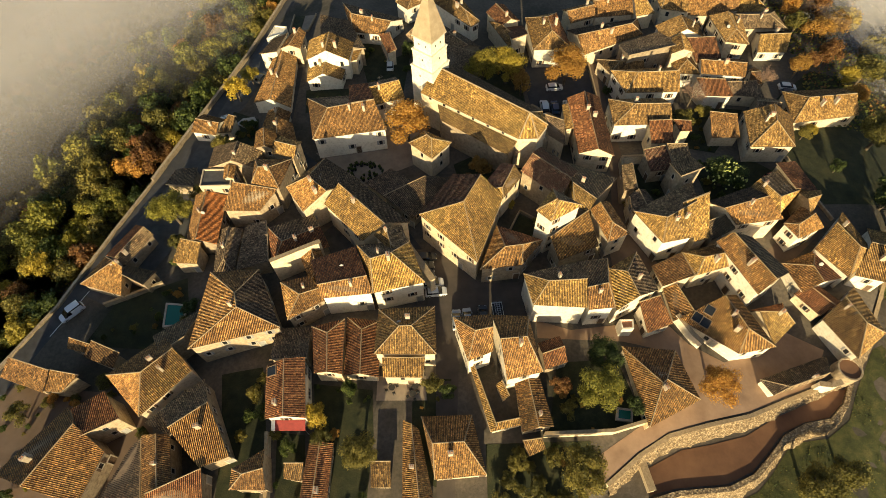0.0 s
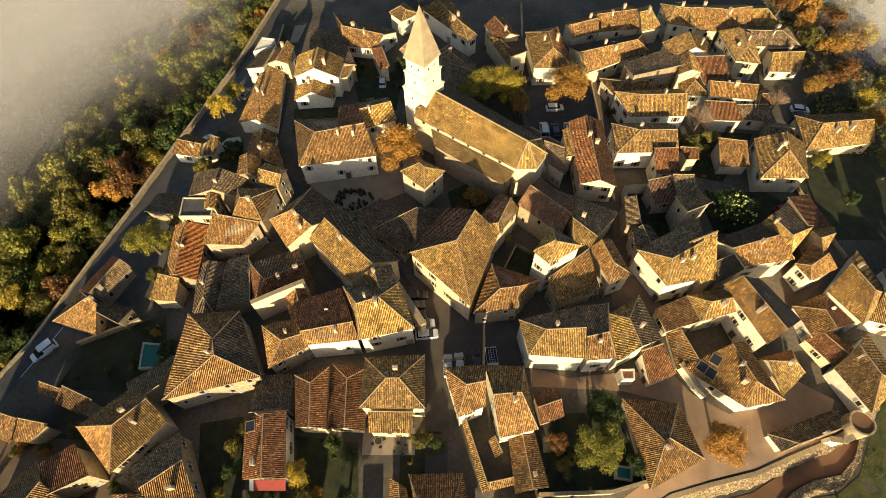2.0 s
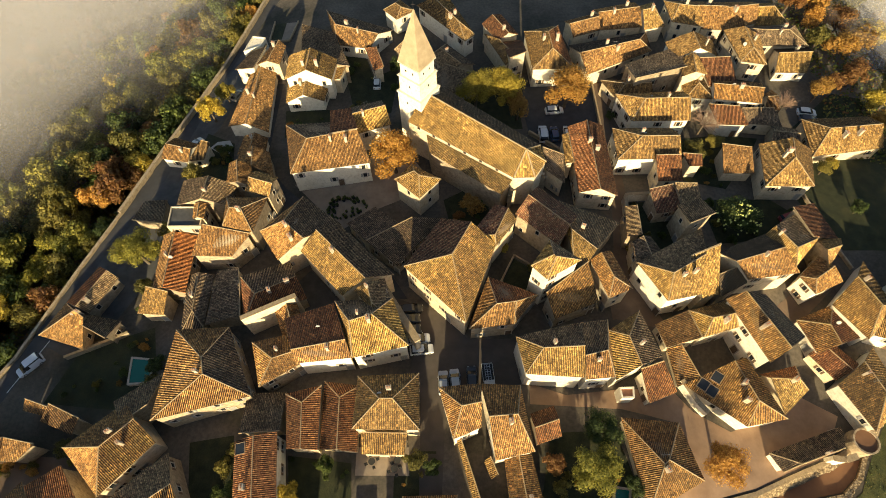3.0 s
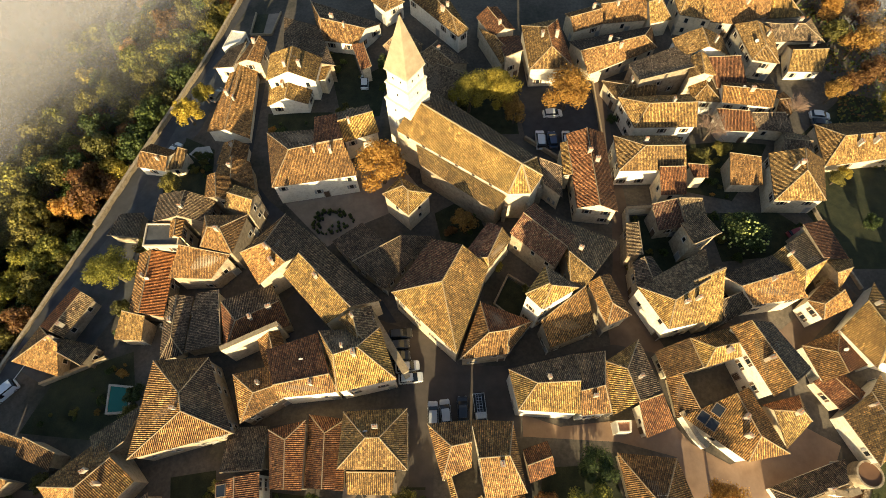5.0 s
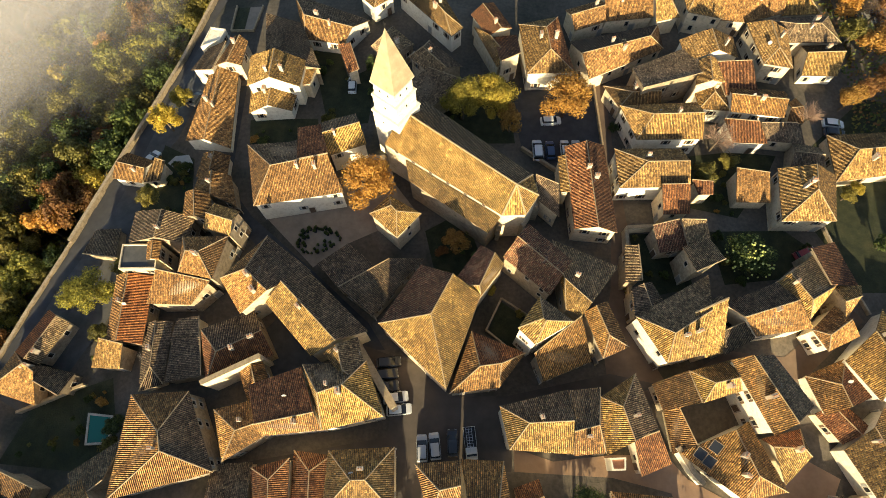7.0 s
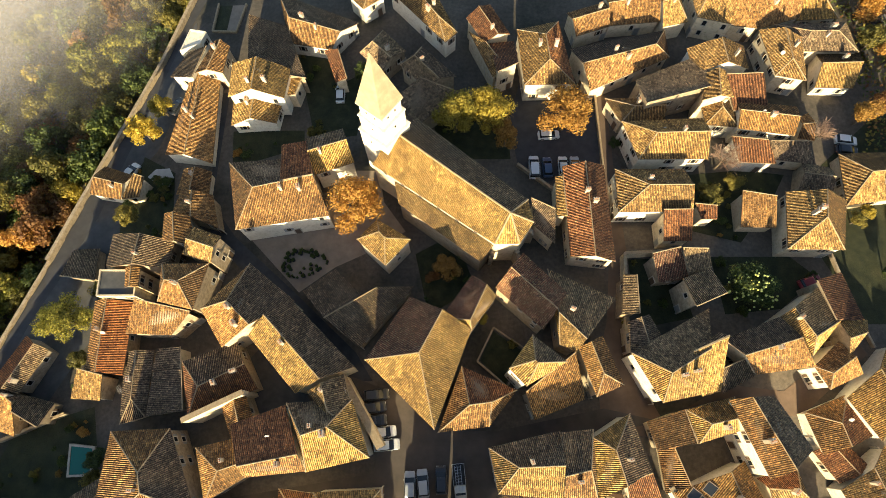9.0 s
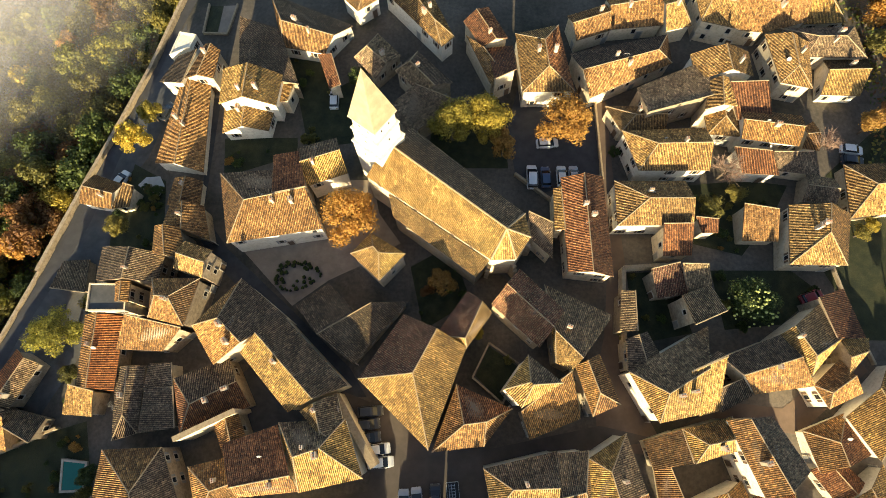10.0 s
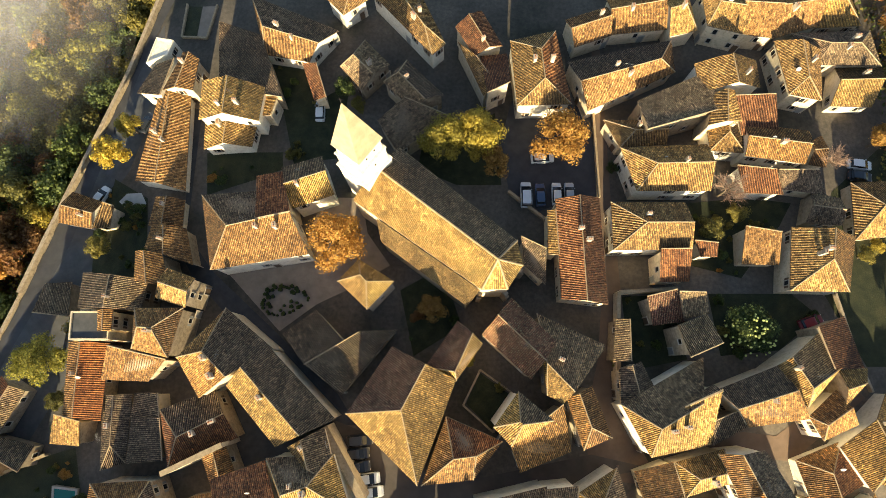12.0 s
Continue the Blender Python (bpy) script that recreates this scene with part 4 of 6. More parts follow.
sheet("square", [(-28.5, 82.0), (-17.6, 70.9), (-11.6, 75.5), (-5.5, 78.5), (0.6, 82.3), (-3.5, 88), (-4.8, 94.5), (-11.8, 94.5), (-14.5, 84.9)], 0.03, SQUARE, "pale paved square beside the church", "pavement")
sheet("verge", [(-46, 131), (-44, 118), (-49, 100), (-55, 92), (-51, 78), (-53, 66), (-60, 52), (-66, 46), (-71, 48.5), (-69.6, 56), (-66.8, 65.9), (-63.3, 74.4), (-58.8, 86.6), (-55.9, 98.6), (-53, 110.7), (-49.4, 123.4)], 0.015, DARK_COVER, "dark ground beside the road", "pavement")
GARDENS = []
for k, (ring, what) in enumerate((
        ([(40.0, 77.2), (48.0, 77.6), (49.0, 72.1), (50.0, 66.9), (41.5, 65.2), (40.2, 70.1)], "walled lawn"),
        ([(54.5, 77.8), (68.4, 77.9), (72.5, 74.2), (65.2, 68.5), (55.5, 67.5)], "overgrown garden"),
        ([(52.9, 93.8), (62.9, 94.9), (70.6, 93.9), (68.1, 89.8), (60.4, 80.5), (52.1, 82.6)], "overgrown garden"),
        ([(-33.5, 103.0), (-19.6, 103.1), (-19.3, 99.8), (-24.4, 97.7), (-32.6, 94.9)], "shaded garden"),
        ([(-51.7, 99.0), (-44.2, 94.8), (-42.9, 85.4), (-44.7, 80.3), (-53.3, 81.2), (-54.0, 88)], "terraced garden"),
        ([(-22.6, 120.2), (-16.7, 120.8), (-14.1, 113.2), (-8.0, 117), (-9.4, 102), (-17.4, 100.9), (-20.3, 112.1)], "shaded garden"),
        ([(16.0, 64.4), (21.0, 60.9), (17.8, 55.6), (13.7, 59.5)], "small walled lawn"),
        ([(-27.1, 20.9), (-22.4, 20.4), (-21.1, 8), (-25.5, 8)], "planted yard"),
        ([(-22.1, 28.9), (-11.9, 27.8), (-11.3, 20.4), (-12.0, 8), (-17.8, 8), (-20.5, 19.6)], "leafy garden"),
        ([(19.9, 32.4), (30.3, 32.9), (33.3, 22.2), (20.9, 20.4), (17.3, 20.5)], "shaded lawn"),
        ([(7.0, 19.1), (24.2, 19.5), (21.5, 9), (7.0, 8)], "garden with frames"),
        ([(-38.7, 31.0), (-31.4, 32.0), (-29.0, 21.4), (-28.0, 8), (-35, 8), (-36, 18.8)], "shaded garden"),
        ([(-5.1, 25.8), (1.5, 32.7), (1.5, 12.0), (-5.0, 14.0)], "shaded garden"),
        ([(-63.9, 47.9), (-51.0, 51.7), (-47.2, 39.8), (-54.3, 36.8), (-67.5, 38.0)], "shaded garden"),
        ([(9.5, 82.0), (13, 72), (5, 67), (2.5, 78)], "bare garden"),
        ([(6, 106), (19, 111), (20, 97), (12, 97), (5, 100)], "shaded garden"),
        ([(-78, 30), (-60, 29), (-50, 26), (-46, 8), (-84, 8), (-82, 20)], "rough yard"),
        ([(73, 80), (79, 66), (110, 66), (110, 108), (92, 108), (78, 96)], "rough pasture"))):
    GARDENS.append(ring)
    if what == "rough yard":
        sheet("yard", ring, 0.02, PAVING, "rough brown yard between old houses", "yard")
    else:
        sheet("garden", ring, 0.02, LAWN, what + " of dark green grass", "garden")
# the dark colour of this sheet stands in for shade between the walls
sheet("courtyard", [(-26, 58), (-22.5, 62), (-14, 53), (-14.5, 51.6), (-22.6, 49.4), (-27, 51)], 0.03, DARK_COVER, "courtyard between house walls, its shade painted as a dark sheet", "pavement")
sheet("meadow", [(-84, 5), (-40, 4), (0, 5.5), (30, 5), (33, -10), (35, -120), (-140, -120), (-140, 0)], 0.03, FIELD, "green meadow on the slope below the village", "field", 8)
sheet("terrace_path", [(33.6, 15.8), (40.3, 18.9), (45.7, 19.8), (52, 21.2), (58, 24.2), (64.6, 26.7), (69.5, 28.9), (72.2, 29.2), (70.4, 26.6), (67.3, 24.2), (62.6, 23.4), (58.5, 21.7), (54.3, 18), (51.3, 15.5), (46.6, 13.6), (38.2, 13.0), (33.6, 12)], 0.04, EARTH, "red-brown earth terrace under the rampart", "path", 1.5)
sheet("pasture", [(60.2, 19.5), (63, 20.8), (68, 21.4), (73, 24.5), (77, 30.5), (83, 38), (140, 60), (140, -40), (36, -40), (36, 8.5), (48, 10.8), (53, 12.8), (56.2, 15.5)], 0.03, FIELD, "green pasture below the village", "field", 4)


def wall_run(name, line, thick, top, foot, material, label, coping=True, kind="structure", lift=True, cap_material=None):
    """A free-standing wall along a polyline; top and foot are heights over the land, or fixed when lift is off."""
    thing = tagged(new(name), label, "wall", "", kind)
    for (x0, y0), (x1, y1) in zip(line, line[1:]):
        p, q = Vector((x0, y0)), Vector((x1, y1))
        t = (q - p).normalized()
        n = Vector((-t.y, t.x)) * thick / 2
        count = max(1, round((q - p).length / 4))
        bm, cap = bmesh.new(), bmesh.new()
        for k in range(count):
            ends = [p.lerp(q, k / count), p.lerp(q, (k + 1) / count)]
            for b, w, lo_add, hi_add in ((bm, 1.0, None, 0.0), (cap, 1.35, -0.0, 0.12)):
                vs = []
                for z_top in (False, True):
                    for e, sgn in ((ends[0], -1), (ends[1], -1), (ends[1], 1), (ends[0], 1)):
                        g = plateau_z(e.x, e.y) if lift else 0
                        z = g + top + (hi_add if z_top else 0) if (z_top or lo_add is not None) else g + foot
                        if lo_add is not None and not z_top:
                            z += 0.002
                        c = e + n * sgn * w
                        vs.append(b.verts.new((c.x, c.y, z)))
                for f in ((3, 2, 1, 0), (4, 5, 6, 7), (0, 1, 5, 4), (1, 2, 6, 5), (2, 3, 7, 6), (3, 0, 4, 7)):
                    b.faces.new([vs[i] for i in f])
        part("masonry", bm, material, thing)
        if coping:
            part("coping", cap, cap_material or MORTAR, thing)
        else:
            cap.free()
    return thing


STONE = WALLS["stone"]
RUBBLE = Shade("weathered_rubble", 0.95)
stones = RUBBLE.node("ShaderNodeTexVoronoi", Scale=2.6, Vector=RUBBLE.node("ShaderNodeTexCoord").outputs["Object"])
hue = RUBBLE.ramp(RUBBLE.noise(1.1, 6, 0.7), (0.32, (0.17, 0.115, 0.065)), (0.5, (0.35, 0.26, 0.155)), (0.68, (0.54, 0.42, 0.27)))
joint = RUBBLE.ramp(stones.outputs["Distance"], (0.25, (1, 1, 1)), (0.6, (0.35, 0.31, 0.27)))
RUBBLE = RUBBLE.done(RUBBLE.mix(0.8, hue, joint, "MULTIPLY"), RUBBLE.maths("SUBTRACT", RUBBLE.noise(4.0, 5), stones.outputs["Distance"]), 0.9, 0.18)
wall_run("rampart_wall", WEST[:5], 0.4, 0.35, -9, STONE, "low worn stretch of the rubble stone rampart wall", cap_material=STONE)
wall_run("rampart_wall", WEST[4:], 0.5, 1.0, -9, STONE, "old rubble stone rampart wall with a worn coping", cap_material=STONE)
wall_run("terrace_wall", BRINK[1:11], 0.8, -5.5, -6.8, RUBBLE, "low ruined stone wall along the terrace", coping=False, lift=False)
wall_run("terrace_wall", [(32.9, 16.8), (33.7, 12.4)], 0.9, -4.4, -7, WALLS["cream"], "short pale stone wall closing the terrace", lift=False)
wall_run("rampart_parapet", EAST[1:], 0.5, 0.12, -1.2, WALLS["cream"], "sunlit stone parapet along the rampart street")


def bank_wall(name, line, top, foot, spread, label):
    """A battered rubble face below a line; top gives the height of its upper edge."""
    bm = bmesh.new()
    rows = []
    for p, q in zip(line, line[1:]):
        n = max(1, int((Vector(q) - Vector(p)).length / 0.35))
        for k in range(n):
            rows.append(Vector(p).lerp(Vector(q), k / n))
    cols = []
    for i, p in enumerate(rows):
        t = (rows[min(i + 4, len(rows) - 1)] - rows[max(i - 4, 0)]).normalized()
        out = Vector((t.y, -t.x))
        g = top(p.x, p.y)
        col = []
        for j in range(15):
            v = j / 14
            z = g + (foot - g) * v
            lump = noise.noise(Vector((p.x * 0.5, p.y * 0.5, z * 0.5))) * 0.55 + noise.noise(Vector((p.x * 2.2, p.y * 2.2, z * 2.2))) * 0.28
            w = 0.3 + spread * v + lump * (0.15 + 0.85 * min(1, 3 * v))
            col.append(bm.verts.new((p.x + out.x * w, p.y + out.y * w, z)))
        cols.append(col)
    for a, b in zip(cols, cols[1:]):
        for j in range(14):
            bm.faces.new((a[j], a[j + 1], b[j + 1], b[j]))
    tagged(part(name, bm, RUBBLE, None, label), "", "wall", "", "structure")


bank_wall("rampart_bank", EAST[1:], plateau_z, -6.6, 1.7, "rough battered rubble rampart face in sunlight")
bank_wall("terrace_bank", BRINK[1:], lambda x, y: -5.7, -10.2, 1.9, "crumbling rubble face below the earth terrace")


def bastion(x, y, r):
    thing = tagged(new("bastion"), "round rubble stone bastion with a low parapet", "bastion")
    thing.location = (x, y, 0)
    n = 24
    ring = [(r * math.cos(k * math.tau / n), r * math.sin(k * math.tau / n)) for k in range(n)]
    bm = bmesh.new()
    prism_into(bm, ring, -11, -2.6)
    part("drum", bm, STONE, thing)
    bm = bmesh.new()
    prism_into(bm, [(x * 0.855, y * 0.855) for x, y in ring], -2.598, -2.3)
    part("earth_fill", bm, EARTH, thing)
    for k in range(n):
        bm = bmesh.new()
        a, b = Vector(ring[k]), Vector(ring[(k + 1) % n])
        prism_into(bm, [a, b, b * 0.86, a * 0.86], -2.598, -2.05)
        part("parapet", bm, STONE, thing)


bastion(71.6, 31.6, 2.1)
wall_run("rampart_wall", [(65.2, 29.0), (67.2, 28.7), (69.2, 29.3)], 0.7, -2.0, -6.3, WALLS["white"], "curved whitewashed rampart wall beside a bastion", lift=False)
wall_run("ruined_wall", [(-31.3, 49.5), (-22.6, 53.7)], 0.6, 7.0, -1, WALLS["cream"], "tall sunlit ruined wall with a broken pale top", kind="")
wall_run("garden_wall", [(37.9, 64.5), (38.2, 70.0), (38.8, 77.6), (48.5, 78.3)], 0.45, 2.4, -1, WALLS["cream"], "cream garden wall with pale coping", kind="")
wall_run("garden_wall", [(21.1, 95.6), (27.4, 90.5), (28.6, 84.3)], 0.35, 1.0, -1, STONE, "low stone wall beside the car park", kind="")
wall_run("garden_wall", [(75.3, 78.8), (77.5, 66.8), (79, 62)], 0.35, 0.8, -3, STONE, "stone garden wall at the village edge", coping=False, kind="")
wall_run("garden_wall", [(16.0, 64.9), (21.3, 61.2), (18.0, 55.2), (13.2, 59.3), (16.0, 64.9)], 0.28, 0.8, -1, STONE, "stone wall round a small lawn", coping=False, kind="")
wall_run("street_wall", [(-8.0, 56.2), (-1.6, 46.0)], 0.9, 5.6, -1, WALLS["cream"], "long cream street wall beside parked cars", kind="")
wall_run("garden_wall", [(16.4, 20.2), (27.5, 20.6), (34.4, 22.4)], 0.4, 2.2, -2, WALLS["cream"], "sunlit cream garden wall", kind="")
wall_run("garden_wall", [(-28.2, 20.6), (-26.3, 8)], 0.4, 2.0, -1, WALLS["cream"], "pale garden wall beside a lane", kind="")
wall_run("garden_wall", [(36.8, 110.5), (37.0, 94.6)], 0.3, 0.9, -1, STONE, "low stone wall of the car park", kind="")
wall_run("garden_wall", [(-41.3, 134.9), (-41.6, 127.6), (-36.2, 126.8), (-34.9, 134.0)], 0.25, 0.45, -1, STONE, "low stone wall round a small garden yard", kind="")
sheet("garden", [(-41.1, 134.6), (-41.4, 127.8), (-38.6, 127.4), (-38.2, 134.2)], 0.05, LAWN, "small walled strip of dark green grass", "garden")
sheet("yard", [(-38.1, 134.2), (-38.5, 127.4), (-36.4, 127.1), (-35.2, 134.0)], 0.05, SQUARE, "grey paved strip of a walled yard", "terrace")
wall_run("garden_wall", [(42.2, 40.6), (44.2, 37.0), (45.6, 35.4)], 0.6, 2.4, -2, WALLS["white"], "pale sunlit wall beside a house", kind="")
wall_run("garden_wall", [(-66.0, 46.0), (-55.5, 50.6)], 0.35, 1.2, -1, STONE, "low garden wall beside the road", kind="")


# ---------------------------------------------------------------- windows
def window_model(shutters):
    """A window with a surround, dark pane and two open shutters; x along the wall, -y outwards."""
    thing = new("window")
    thing.scale = (0.8, 0.8, 0.8)
    bm = bmesh.new()
    for x0, x1, z0, z1 in ((-0.58, -0.45, -0.78, 0.78), (0.45, 0.58, -0.78, 0.78), (-0.45, 0.45, 0.66, 0.78), (-0.62, 0.62, -0.9, -0.78)):
        box_into(bm, x0, -0.09 if z0 > -0.85 else -0.16, z0, x1, 0.05, z1)
    part("surround", bm, FRAME, thing)
    bm = bmesh.new()
    box_into(bm, -0.45, -0.02, -0.78, 0.45, 0.04, 0.66)
    part("pane", bm, GLASS, thing)
    if shutters is not None:
        for s in (-1, 1):
            bm = bmesh.new()
            box_into(bm, s * 0.83 - 0.22, -0.1, -0.76, s * 0.83 + 0.22, -0.05, 0.66)
            for z in (-0.5, 0.4):
                box_into(bm, s * 0.83 - 0.21, -0.13, z, s * 0.83 + 0.21, -0.101, z + 0.1)
            part("shutter", bm, shutters, thing)
    return thing


def door_model(material):
    """A plank door with a stone surround; x along the wall, -y outwards, foot at 0."""
    thing = new("door")
    bm = bmesh.new()
    for x0, x1, z0, z1 in ((-0.68, -0.52, 0, 2.15), (0.52, 0.68, 0, 2.15), (-0.52, 0.52, 2.0, 2.15)):
        box_into(bm, x0, -0.1, z0, x1, 0.05, z1)
    part("surround", bm, FRAME, thing)
    bm = bmesh.new()
    for k in range(4):
        box_into(bm, -0.52 + 0.26 * k, -0.05, 0.02, -0.53 + 0.26 * (k + 1), 0.03, 2.0)
    part("leaf", bm, material, thing)
    return thing


def inside(ring, p):
    return all((ring[(i + 1) % 4] - ring[i]).cross(p - ring[i]) > -0.2 for i in range(4))


def put_windows():
    models = [window_model(SHUTTERS[0]), window_model(SHUTTERS[1]), window_model(None)]
    used = [False] * 3
    doors = [door_model(m) for m in SHUTTERS]
    rng = random.Random(11)
    for thing, ring, base, eave, wall, kind in HOUSES:
        style = rng.choice((0, 0, 1, 2))
        for i in range(4):
            p, q = ring[i], ring[(i + 1) % 4]
            t = (q - p)
            length = t.length
            t.normalize()
            n = Vector((t.y, -t.x))
            if n.y > 0.55 or length < 3.2:
                continue
            count = max(1, int((length - 0.8) / 3.0))
            step = length / count
            for k in range(count):
                u = (k + 0.5) * step + (rng.random() - 0.5) * 0.5
                spot = p + t * u
                if any(h[1] is not ring and inside(h[1], spot + n * 0.9) and h[3] > eave - 2.2 for h in HOUSES):
                    continue
                g = ground_z(spot.x + n.x, spot.y + n.y)
                if k == count // 2 and n.y < 0.2 and eave - g > 3.0 and length > 4 and rng.random() < 0.75:
                    at = spot - n * 0.3 + t * 1.3 - thing.location.xy
                    ob = copy_thing(doors[rng.randrange(2)], pose(at.x, at.y, g, 0, 0, math.degrees(math.atan2(t.y, t.x))))
                    ob.parent = thing
                z = eave - 1.35
                while z - 0.9 > g + 0.3:
                    if rng.random() < 0.66:
                        at = spot - n * 0.3 - thing.location.xy
                        m = pose(at.x, at.y, z, 0, 0, math.degrees(math.atan2(t.y, t.x)))
                        ob = copy_thing(models[style], m)
                        ob.parent = thing
                        used[style] = True
                    z -= 2.6
    for model in models + doors:
        for child in list(model.children):
            bpy.data.objects.remove(child)
        bpy.data.objects.remove(model)


put_windows()


# ---------------------------------------------------------------- trees
LEAVES = {}
for leaf, (a, b, c) in {
        "yellow": ((0.24, 0.185, 0.024), (0.42, 0.325, 0.045), (0.58, 0.465, 0.08)),
        "orange": ((0.25, 0.125, 0.027), (0.40, 0.215, 0.045), (0.52, 0.32, 0.08)),
        "rust": ((0.12, 0.05, 0.018), (0.21, 0.10, 0.032), (0.31, 0.17, 0.055)),
        "lime": ((0.12, 0.125, 0.02), (0.24, 0.23, 0.037), (0.40, 0.36, 0.06)),
        "olive": ((0.085, 0.078, 0.019), (0.165, 0.148, 0.032), (0.27, 0.235, 0.052)),
        "green": ((0.032, 0.05, 0.012), (0.07, 0.105, 0.024), (0.14, 0.175, 0.037))}.items():
    s = Shade(leaf + "_leaves", 0.7)
    own = s.node("ShaderNodeObjectInfo").outputs["Random"]
    base = s.ramp(s.node("ShaderNodeNewGeometry").outputs["Random Per Island"], (0.0, a), (0.5, b), (1.0, c))
    base = s.mix(1.0, base, s.ramp(own, (0, (0.7, 0.72, 0.7)), (1, (1.25, 1.15, 1.0))), "MULTIPLY")
    # leaves let a part of the light through
    thin = s.node("ShaderNodeBsdfTranslucent", Color=base)
    both = s.node("ShaderNodeMixShader", Fac=0.38)
    s.put(both.inputs[1], s.bsdf.outputs[0]), s.put(both.inputs[2], thin.outputs[0])
    s.put(s.tree.nodes["Material Output"].inputs["Surface"], both.outputs[0])
    LEAVES[leaf] = s.done(base)
BARK = plain_material("bark", (0.06, 0.045, 0.03), (0.13, 0.10, 0.07), 4)
LEAF_WORD = {"yellow": "golden yellow", "orange": "orange autumn", "rust": "rust-red autumn", "olive": "olive green", "lime": "bright yellow-green", "green": "dark green"}


def crown_mesh(seed, leaf, tall=0.8, leaves=3400, size=(0.034, 0.068), knots=18):
    """Small leaves on the shells of uneven clumps, radius about 1."""
    rng = random.Random(seed)
    verts, faces = [], []
    clumps = [(Vector((0, 0, 0.1)), 0.55)]
    for k in range(knots):
        az, el = rng.random() * math.tau, rng.uniform(-0.35, 1.3)
        d = rng.uniform(0.4, 0.8)
        clumps.append((Vector((math.cos(az) * math.cos(el) * d, math.sin(az) * math.cos(el) * d, math.sin(el) * d * tall)), rng.uniform(0.2, 0.4)))
    for k in range(leaves):
        c, r = rng.choice(clumps)
        d = Vector((rng.gauss(0, 1), rng.gauss(0, 1), rng.gauss(0.2, 1))).normalized()
        p = c + d * r * (rng.uniform(0.5, 1.1) + 0.18 * noise.noise(c * 7 + d * 2.5))
        n = (d + Vector((rng.gauss(0, 0.4), rng.gauss(0, 0.4), rng.gauss(0, 0.4)))).normalized()
        q = n.to_track_quat("Z", "Y")
        s = rng.uniform(*size)
        i = len(verts)
        verts += [p + q @ Vector(v) * s for v in ((-1, -0.5, 0), (0.2, -0.8, 0.15), (1, 0.3, 0), (-0.2, 0.8, 0.15))]
        faces.append((i, i + 1, i + 2, i + 3))
    me = bpy.data.meshes.new("crown")
    me.from_pydata([tuple(v) for v in verts], [], faces)
    me.materials.append(LEAVES[leaf])
    return me


def trunk_mesh(seed):
    rng = random.Random(seed)
    bm = bmesh.new()
    bend = Vector((rng.uniform(-0.06, 0.06), rng.uniform(-0.06, 0.06), 0))
    tube_into(bm, (0, 0, -1.2), bend + Vector((0, 0, -0.35)), 0.085, 0.06, 7)
    for k in range(6):
        az = k * math.tau / 6 + rng.random()
        tube_into(bm, bend + Vector((0, 0, -0.36)), (math.cos(az) * 0.45, math.sin(az) * 0.45, rng.uniform(0.05, 0.5)), 0.045, 0.012, 5)
    me = bpy.data.meshes.new("trunk")
    bm.to_mesh(me)
    bm.free()
    me.materials.append(BARK)
    return me


TRUNKS = [trunk_mesh(k) for k in range(3)]
CROWNS = {leaf: [crown_mesh(17 * i + j, leaf) for j in range(3)] for i, leaf in enumerate(LEAVES)}
BIG = {leaf: crown_mesh(91 + i, leaf, leaves=11000, size=(0.02, 0.042), knots=30) for i, leaf in enumerate(LEAVES)}
FAR = {leaf: crown_mesh(131 + i, leaf, leaves=1100, size=(0.06, 0.12), knots=14) for i, leaf in enumerate(LEAVES)}
tree_rng = random.Random(5)


def tree(x, y, r, leaf, base=None, tall=1.0, big=False, group=""):
    """A tree whose crown is about r in radius; the crown's middle stands 1.2 r over the ground."""
    g = ground_z(x, y) if base is None else base
    thing = new("tree" if r > 1.7 else "shrub")
    thing.location = (x, y, g)
    tagged(thing, f"{'tree' if r > 1.7 else 'shrub'} with a {'broad' if r > 3 else 'small'} uneven crown of {LEAF_WORD[leaf]} leaves", "tree" if r > 1.7 else "shrub", group)
    h = 1.15 if r > 1.7 else 0.7
    for name, me in (("trunk", TRUNKS[tree_rng.randrange(3)]), ("crown", BIG[leaf] if big else CROWNS[leaf][tree_rng.randrange(3)])):
        ob = new(name, me)
        ob.parent = thing
        ob.matrix_basis = pose(0, 0, r * h * tall, 0, 0, tree_rng.uniform(0, 360)) @ Matrix.Diagonal((r, r, r * tall, 1))
    return thing


tree(-7.5, 85.2, 5.2, "orange", big=True)
tree(9.6, 103.0, 4.4, "yellow", tall=1.2, big=True)
tree(15.5, 104.2, 5.0, "yellow", big=True)
tree(18.9, 99.8, 3.0, "orange", tall=1.25)
tree(29.7, 103.4, 5.1, "orange", big=True)
tree(-48.1, 108.0, 2.6, "yellow")
tree(-50.4, 102.4, 3.5, "yellow")
tree(-56.2, 65.6, 4.4, "lime", big=True)
tree(-52.6, 71.0, 2.3, "olive")
tree(-54.6, 59.2, 1.9, "olive")
tree(-46.9, 43.6, 2.0, "green")
tree(-47.4, 40.6, 1.8, "olive")
tree(-53.5, 55.0, 1.5, "green")
tree(-51.0, 85.3, 2.4, "olive")
tree(54.5, 88.4, 2.6, "olive")
tree(60.1, 91.5, 2.0, "olive")
tree(56.8, 84.2, 1.3, "green")
magnolia = tree(58.8, 71.4, 4.4, "green", tall=0.7, big=True)
tagged(magnolia, "broad dark green tree dotted with pale yellow blossom")
BLOSSOM = plain_material("pale_blossom", (0.46, 0.48, 0.10), (0.66, 0.66, 0.22), 3)
bm = bmesh.new()
bloom = random.Random(9)
